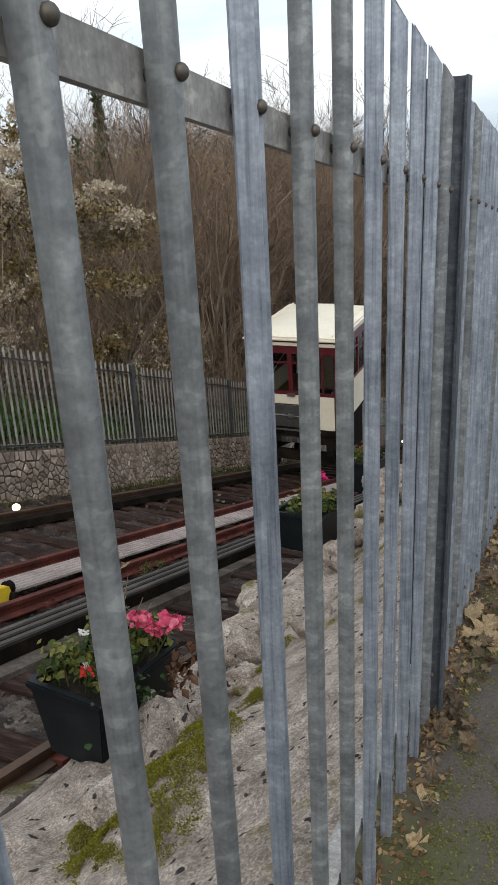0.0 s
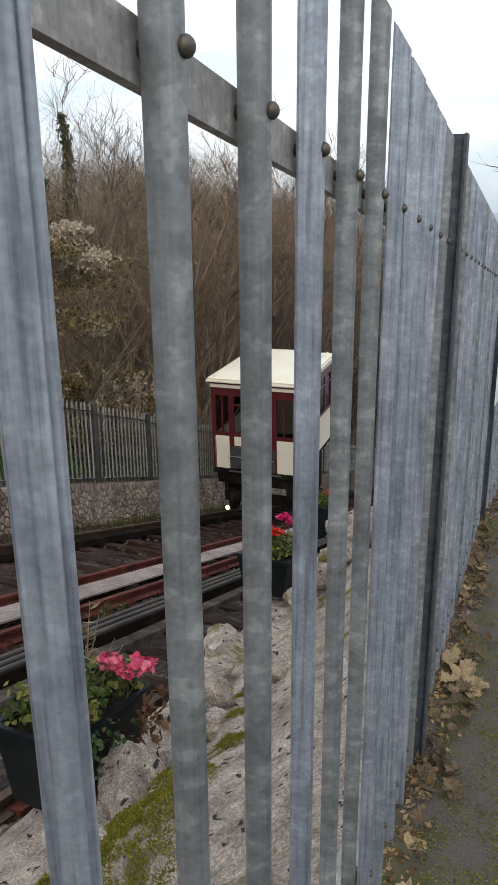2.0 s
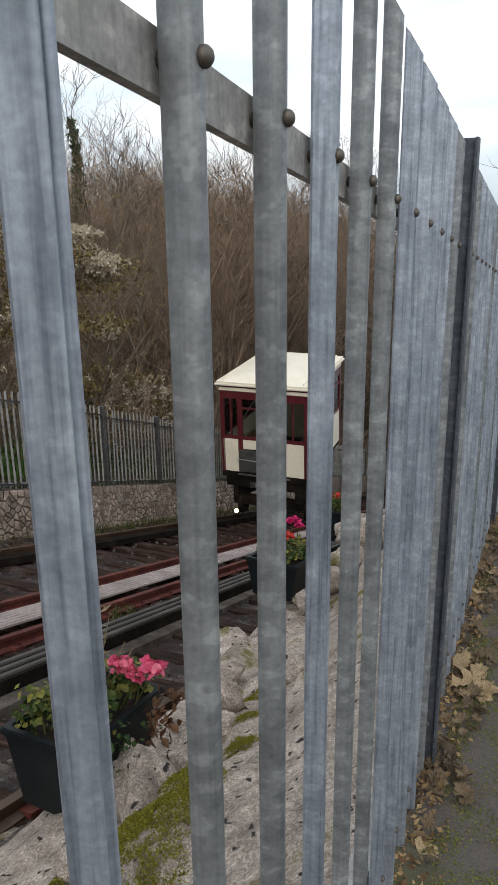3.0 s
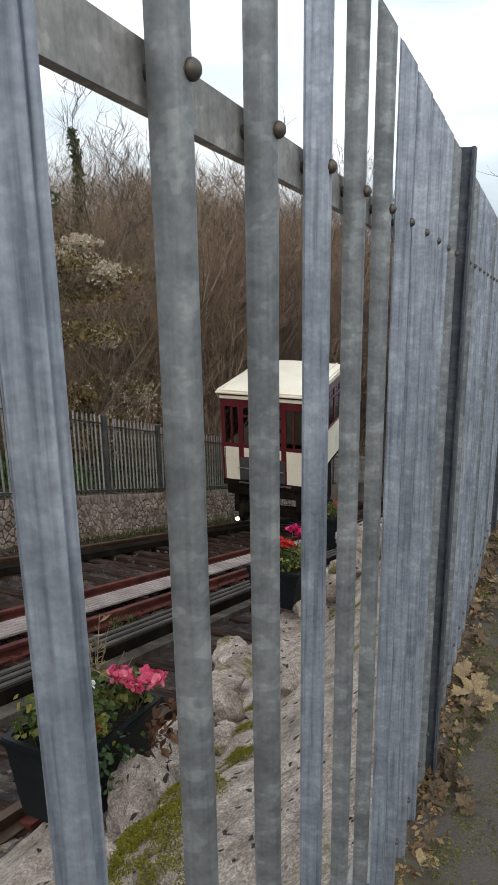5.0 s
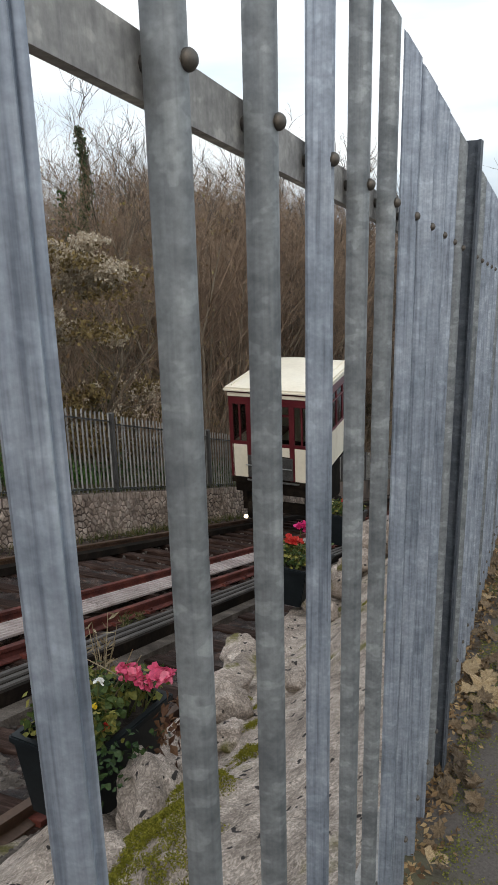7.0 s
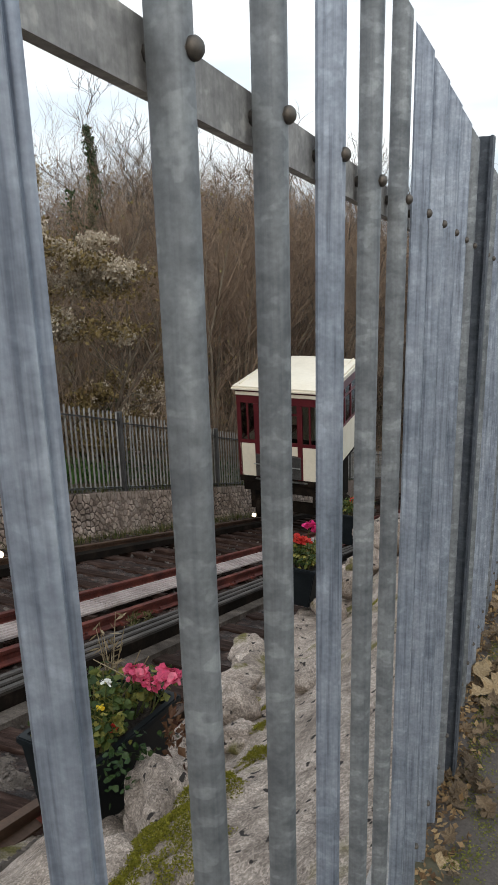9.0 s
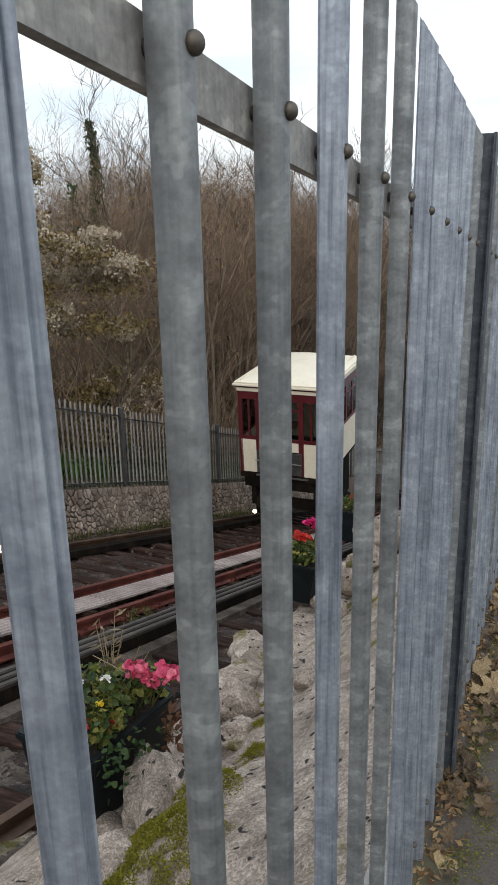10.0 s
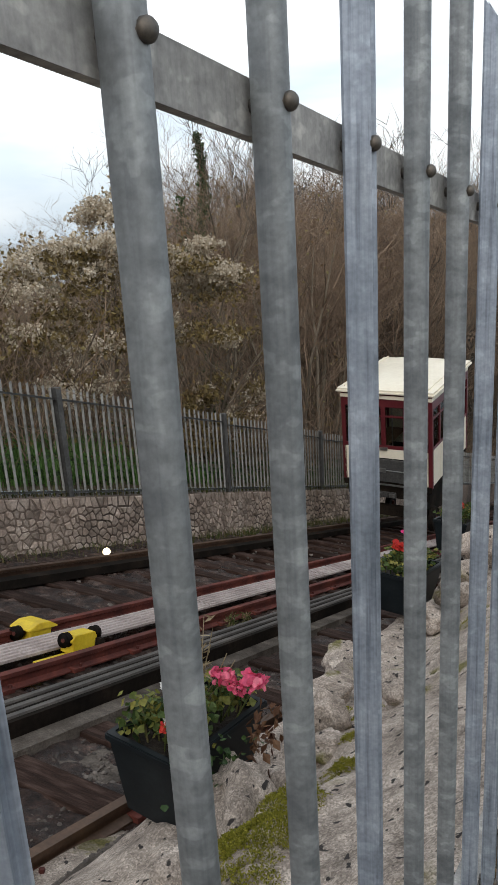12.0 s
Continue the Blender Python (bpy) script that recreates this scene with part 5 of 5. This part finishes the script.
two = planter_box(M_TWO, "black trough planter with red and magenta flowers beside the track")
sp = at_planter(M_TWO, [(-1.54, 5, -0.512), (-1.6, 4.95, -0.631), (-1.55, 4.9, -0.610), (-1.5, 5.05, -0.573)])
planting(two, 60, [(*sp[0], 0.055, *mag), (*sp[1], 0.06, *red), (*sp[2], 0.05, *red), (*sp[3], 0.04, *mag)], 420, 0.16)
M_THREE = pose(-1.98, 8.0, -1.975, -10, 0, -5)
three = planter_box(M_THREE, "black trough planter with green leaves farther down the bank")
planting(three, 70, [(0.0, 0.0, 0.50, 0.05, *red)], 300, 0.16)

# ---------------------------------------------------------------- rocks on the bank
def rock(x, y, z, r, squash, seed, label, moss=0):
    bm = lump(bmesh.new(), r, (0, 0, 0), squash, 0.32, 1.3, 4, seed)
    for v in bm.verts:
        v.co += v.co.normalized() * (0.025 * noise.noise(v.co * 14) + 0.012 * noise.noise(v.co * 34)) * r / 0.15
    e = thing("rock", pose(x, y, z, 0, 0, seed * 40 % 360), label, "rock", "rocks on the bank")
    part("stone", bm, M_CONCRETE, e, "", True)
    return e


M_ROCK = mottled("lichened_rock", (0.16, 0.14, 0.13), (0.26, 0.24, 0.225), (0.38, 0.355, 0.33), 5, 45, 0.9, 0.0, 0.7, 0.012, 0.15)
ROCKS = [(-1.04, 1.64, -0.303, 0.185, (0.75, 1.5, 0.95), 1), (-0.98, 1.92, -0.359, 0.10, (1.0, 1.3, 0.9), 2), (-1.16, 2.62, -0.523, 0.11, (1, 1.1, 1.1), 3), (-1.42, 3.15, -0.774, 0.12, (1.0, 1.7, 0.55), 4),
         (-1.58, 3.75, -0.967, 0.13, (0.9, 1.8, 0.55), 5), (-1.26, 4.6, -1.004, 0.12, (0.9, 1.4, 0.8), 6), (-1.26, 5.3, -1.149, 0.13, (0.9, 1.3, 0.9), 7), (-1.35, 6.1, -1.335, 0.15, (0.9, 1.3, 0.9), 8),
         (-1.05, 2.35, -0.478, 0.09, (1.2, 1, 0.8), 9), (-0.85, 2.9, -0.429, 0.10, (1.2, 1.3, 0.6), 10), (-1.02, 1.3, -0.236, 0.12, (1.1, 1.2, 0.8), 11), (-1.4, 7, -1.454, 0.22, (1, 1.4, 0.9), 12)]
for x, y, z, r, sq, sd in ROCKS:
    rock(x, y, z, r, sq, sd, "rough grey lichened rock set along the bank")

# moss cushions: tufts over the rough concrete and round the rocks
rng = np.random.default_rng(12)
for mx, my, mr, mn in ((-0.84, 1.62, 0.14, 1500), (-0.78, 1.38, 0.15, 1700), (-0.92, 1.36, 0.14, 1500), (-0.84, 2.10, 0.10, 900), (-0.72, 1.1, 0.12, 900), (-0.95, 2.45, 0.08, 400), (-1.05, 2.85, 0.10, 500), (-0.9, 1.15, 0.15, 1300), (-1.03, 1.27, 0.14, 1500), (-1.0, 1.08, 0.12, 1200), (-1.12, 1.2, 0.09, 700), (-1.28, 3.0, 0.09, 500), (-0.88, 1.82, 0.08, 500), (-1.1, 3.4, 0.1, 400), (-0.9, 4.4, 0.12, 400)):
    pts = []
    for i in range(mn * 4):
        a, rr = rng.uniform(0, 6.28), mr * math.sqrt(rng.random()) * (1 + 0.4 * math.sin(3 * rng.uniform(0, 6.28)))
        x, y = mx + rr * math.cos(a), my + 1.3 * rr * math.sin(a)
        if noise.noise(Vector((x * 14, y * 14, 3))) + 0.5 * noise.noise(Vector((x * 40, y * 40, 5))) < -0.28 + 0.30 * (rr / mr) ** 2:
            continue
        z = verge_shape(x, y) + 0.045 * (1 - (rr / mr) ** 2) * rng.random() ** 0.6
        pts.append((x, y, z))
    V, F = leaves(pts, 0.0085, rng, 0.6, 0.0)
    tagged(new("moss_cushion", pydata("moss_cushion", V, F, M_MOSS)), "yellow-green moss cushion on the rough concrete", "moss", kind="stuff")
# weeds by the track
def weed(x, y, z, h, seed, mat, label):
    rg = np.random.default_rng(seed)
    e = thing("weed", pose(x, y, z), label, "weed", "weeds by the track")
    bm = bmesh.new()
    pts = []
    for i in range(7):
        a = rg.uniform(0, 6.28)
        tip = (0.35 * h * math.cos(a) * rg.random(), 0.35 * h * math.sin(a) * rg.random(), h * rg.uniform(0.5, 1.0))
        tube(bm, [(0, 0, 0), (tip[0] * 0.4, tip[1] * 0.4, tip[2] * 0.6), tip], [0.004, 0.003, 0.0015], 4)
        for j in range(16):
            t = rg.uniform(0.2, 1.0)
            pts.append((tip[0] * t, tip[1] * t, tip[2] * t))
    tagged(part("stems", bm, M_STRAW, e), kind="stuff")
    leaf_part("leaves", pts, 0.06, mat, e, seed, aspect=0.22)
    return e


for x, y, h, sd, mat in ((-1.75, 2.5, 0.42, 1, M_STRAW), (-1.9, 2.75, 0.30, 2, M_STRAW), (-3.55, 5.4, 0.28, 3, M_GRASS), (-3.6, 5.8, 0.22, 4, M_GRASS), (-6.9, 11.5, 0.3, 5, M_GRASS), (-1.72, 3.3, 0.2, 6, M_GRASS)):
    weed(x, y, track_z(y) - 0.08, h, sd, mat, "thin dry weed growing beside the track" if mat == M_STRAW else "small green weed growing between the rails")

# ---------------------------------------------------------------- sign, fallen leaves
sign = thing("sign", pose(0.066, 3.95, 1.04, 0, 0, -4), "white sign board fixed to the fence beside the path", "sign")
part("board", boxed(0.0, 0.004, -0.12, 0.12, -0.20, 0.17, bev=0.0015), M_SIGN, sign, "plain white board seen on edge")
part("clip", boxed(-0.03, -0.001, 0.06, 0.09, 0.06, 0.09, bev=0.002), M_BOLT, sign)
part("clip", boxed(-0.03, -0.001, 0.06, 0.09, -0.12, -0.09, bev=0.002), M_BOLT, sign)


def maple_leaf(r, seed):
    """A curled five-lobed leaf."""
    rg = random.Random(seed)
    pts = []
    for k in range(20):
        a = 2 * math.pi * k / 20
        lobe = (0.72 + 0.28 * (1 if k % 4 == 0 else 0.4 if k % 2 == 0 else 0.0)) * rg.uniform(0.75, 1.1)
        pts.append((r * lobe * math.cos(a), r * lobe * math.sin(a)))
    bm = bmesh.new()
    c = bm.verts.new((0, 0, 0.0))
    ring = [bm.verts.new((x, y, 0.35 * r * noise.noise(Vector((x / r * 1.5, y / r * 1.5, seed))) + 0.38 * r * (math.hypot(x, y) / r) ** 2 * rg.uniform(-0.5, 1.0) + 0.35 * abs(x) * rg.uniform(0.4, 1.0))) for x, y in pts]
    for k in range(20):
        bm.faces.new((c, ring[k], ring[(k + 1) % 20]))
    tube(bm, [(-0.55 * r, 0, 0.0), (-1.2 * r, 0.1 * r, 0.02 * r)], [0.02 * r, 0.015 * r], 4)
    me = bpy.data.meshes.new("fallen_leaf")
    bm.to_mesh(me)
    bm.free()
    me.materials.append(M_DEADBIG)
    return me


M_DEADBIG = mottled("dead_leaf", (0.06, 0.04, 0.023), (0.12, 0.082, 0.046), (0.22, 0.16, 0.09), 14, 70, 0.8, 0.0, 0.4, 0.003, 0.45)
LEAF = [maple_leaf(1.0, k) for k in range(5)]
M_PALELEAF = mottled("pale_dead_leaf", (0.20, 0.13, 0.065), (0.33, 0.24, 0.13), (0.47, 0.37, 0.22), 10, 60, 0.8, 0.0, 0.4, 0.003, 0.25)
BIGLEAF = [maple_leaf(1.0, k) for k in (7, 8, 9)]
for me in BIGLEAF:
    me.materials[0] = M_PALELEAF
rnd = random.Random(9)
for i in range(240):
    y = (0.3 if i % 6 == 0 else 1.35) + 6.0 * rnd.random() ** 1.4
    x = path_edge(y) + 0.03 + abs(rnd.gauss(0, 0.06)) + (rnd.random() < 0.04) * rnd.uniform(0.05, 0.5)
    if 1.75 < y < 2.2 and x < 0.25:
        x += 0.02
    s = rnd.uniform(0.016, 0.036)
    o = new("fallen_leaf", LEAF[i % 5])
    o.matrix_world = pose(x, y, path_z(y) + 0.022 + 0.02 * rnd.random(), rnd.gauss(0, 22) - 4, rnd.gauss(0, 22), rnd.uniform(0, 360)) @ Matrix.Diagonal((s, s, s, 1))
    tagged(o, "curled brown fallen leaf at the foot of the fence", "leaf", "fallen leaves")
for x, y, s, h in ((0.14, 1.96, 0.055, 0.03), (0.10, 2.02, 0.05, 0.05), (0.06, 1.97, 0.045, 0.04), (0.09, 2.12, 0.05, 0.05), (0.05, 2.18, 0.045, 0.04), (0.12, 2.06, 0.045, 0.06), (0.05, 2.07, 0.04, 0.07), (0.08, 1.92, 0.035, 0.03), (0.17, 2.02, 0.04, 0.02), (0.07, 1.12, 0.04, 0.02), (0.08, 0.95, 0.04, 0.02), (0.06, 2.9, 0.04, 0.03), (0.08, 3.2, 0.045, 0.03)):
    o = new("fallen_leaf", BIGLEAF[int(s * 1000) % 3])
    o.matrix_world = pose(x, y, path_z(y) + h, rnd.gauss(0, 18), rnd.gauss(0, 18), rnd.uniform(0, 360)) @ Matrix.Diagonal((s, s, s, 1))
    tagged(o, "large pale brown fallen leaf at the foot of the fence", "leaf", "fallen leaves")
pts = []
rng = np.random.default_rng(14)
for i in range(110000):
    y = 0.2 + 8.5 * rng.random()
    x = path_edge(y) + 0.06 + abs(rng.normal(0, 0.28))
    if noise.noise(Vector((x * 1.8, y * 1.2, 1))) + 0.5 * noise.noise(Vector((x * 9, y * 9, 1))) > -0.36 + 0.60 * x + 0.34 * rng.random():
        pts.append((x, y, path_z(y) + 0.012 * noise.noise(Vector((x * 1.5, y * 1.5, 0))) + 0.02 * smooth(0.25, 0.0, x) + 0.001))
V, F = leaves(pts, 0.0075, rng, 0.7, 0.7)
tagged(new("path_moss", pydata("path_moss", V, F, M_PATHMOSS)), "thin green moss spreading over the edge of the asphalt", "moss", kind="stuff")
pts = []
rng = np.random.default_rng(4)
for i in range(5200):
    y = rng.uniform(0.0, 8.0)
    x = path_edge(y) - 0.02 + abs(rng.normal(0, 0.055))
    pts.append((x, y, path_z(y) + 0.02 + 0.012 * rng.random()))
V, F = leaves(pts, 0.022, rng, 0.6, 0.5)
tagged(new("leaf_litter", pydata("leaf_litter", V, F, M_DEAD)), "broken brown leaf litter along the fence foot", "litter", kind="stuff")

# ---------------------------------------------------------------- stones of the rubble wall
def clip(poly, nx, ny, c):
    out = []
    for i, p in enumerate(poly):
        q = poly[(i + 1) % len(poly)]
        dp, dq = p[0] * nx + p[1] * ny - c, q[0] * nx + q[1] * ny - c
        if dp <= 0:
            out.append(p)
        if dp * dq < 0:
            t = dp / (dp - dq)
            out.append((p[0] + (q[0] - p[0]) * t, p[1] + (q[1] - p[1]) * t))
    return out


rnd = random.Random(17)
seeds = []
cols = int(20.0 / 0.125)
for i in range(cols):
    for j in range(8):
        seeds.append((4.0 + 0.125 * (i + 0.5 * (j % 2)) + rnd.uniform(-0.06, 0.06), -0.14 + 0.118 * j + rnd.uniform(-0.05, 0.05)))
stones = []
for i, (sx, sz) in enumerate(seeds):
    poly = [(sx - 0.3, sz - 0.3), (sx + 0.3, sz - 0.3), (sx + 0.3, sz + 0.3), (sx - 0.3, sz + 0.3)]
    for j, (tx, tz) in enumerate(seeds):
        if i != j and abs(tx - sx) < 0.5 and abs(tz - sz) < 0.5:
            nx, ny = tx - sx, tz - sz
            L = math.hypot(nx, ny)
            poly = clip(poly, nx / L, ny / L, ((tx * tx + tz * tz) - (sx * sx + sz * sz)) / (2 * L) - 0.006 - 0.016 * rnd.random())
    poly = clip(poly, 0, 1, WALL_H - 0.01)
    if len(poly) > 2:
        stones.append(((sx, sz), poly))


def stone_faces(c, poly, deep):
    """Front face, chamfer and sides of one stone, in the wall's plane."""
    V, F = [], []
    k = len(poly)
    for s, d in ((1.0, -0.05), (1.0, deep * 0.55), (0.84, deep)):
        for y, z in poly:
            yy, zz = c[0] + (y - c[0]) * s, c[1] + (z - c[1]) * s
            V.append((WALL_X + d + (0.014 * noise.noise(Vector((yy * 9, zz * 9, 1))) if d > 0 else 0.0), yy, zz + track_z(yy)))
    for r in (0, 1):
        for i in range(k):
            F.append((r * k + i, r * k + (i + 1) % k, (r + 1) * k + (i + 1) % k, (r + 1) * k + i))
    F.append(tuple(range(2 * k, 3 * k)))
    return V, F


single = sorted(stones, key=lambda s: abs(s[0][0] - 11.0))[:290]
rest_v, rest_f = [], []
ids = {id(s) for s in single}
for s in stones:
    V, F = stone_faces(*s, rnd.uniform(0.008, 0.024))
    if id(s) in ids:
        o = new("stone", pydata("stone", V, F, M_STONE))
        o.parent = bank_wall
    else:
        off = len(rest_v)
        rest_v += V
        rest_f += [tuple(i + off for i in f) for f in F]
o = tagged(new("stones_rest", pydata("stones_rest", rest_v, rest_f, M_STONE)), "rubble stones of the wall", kind="stuff")
o.parent = bank_wall
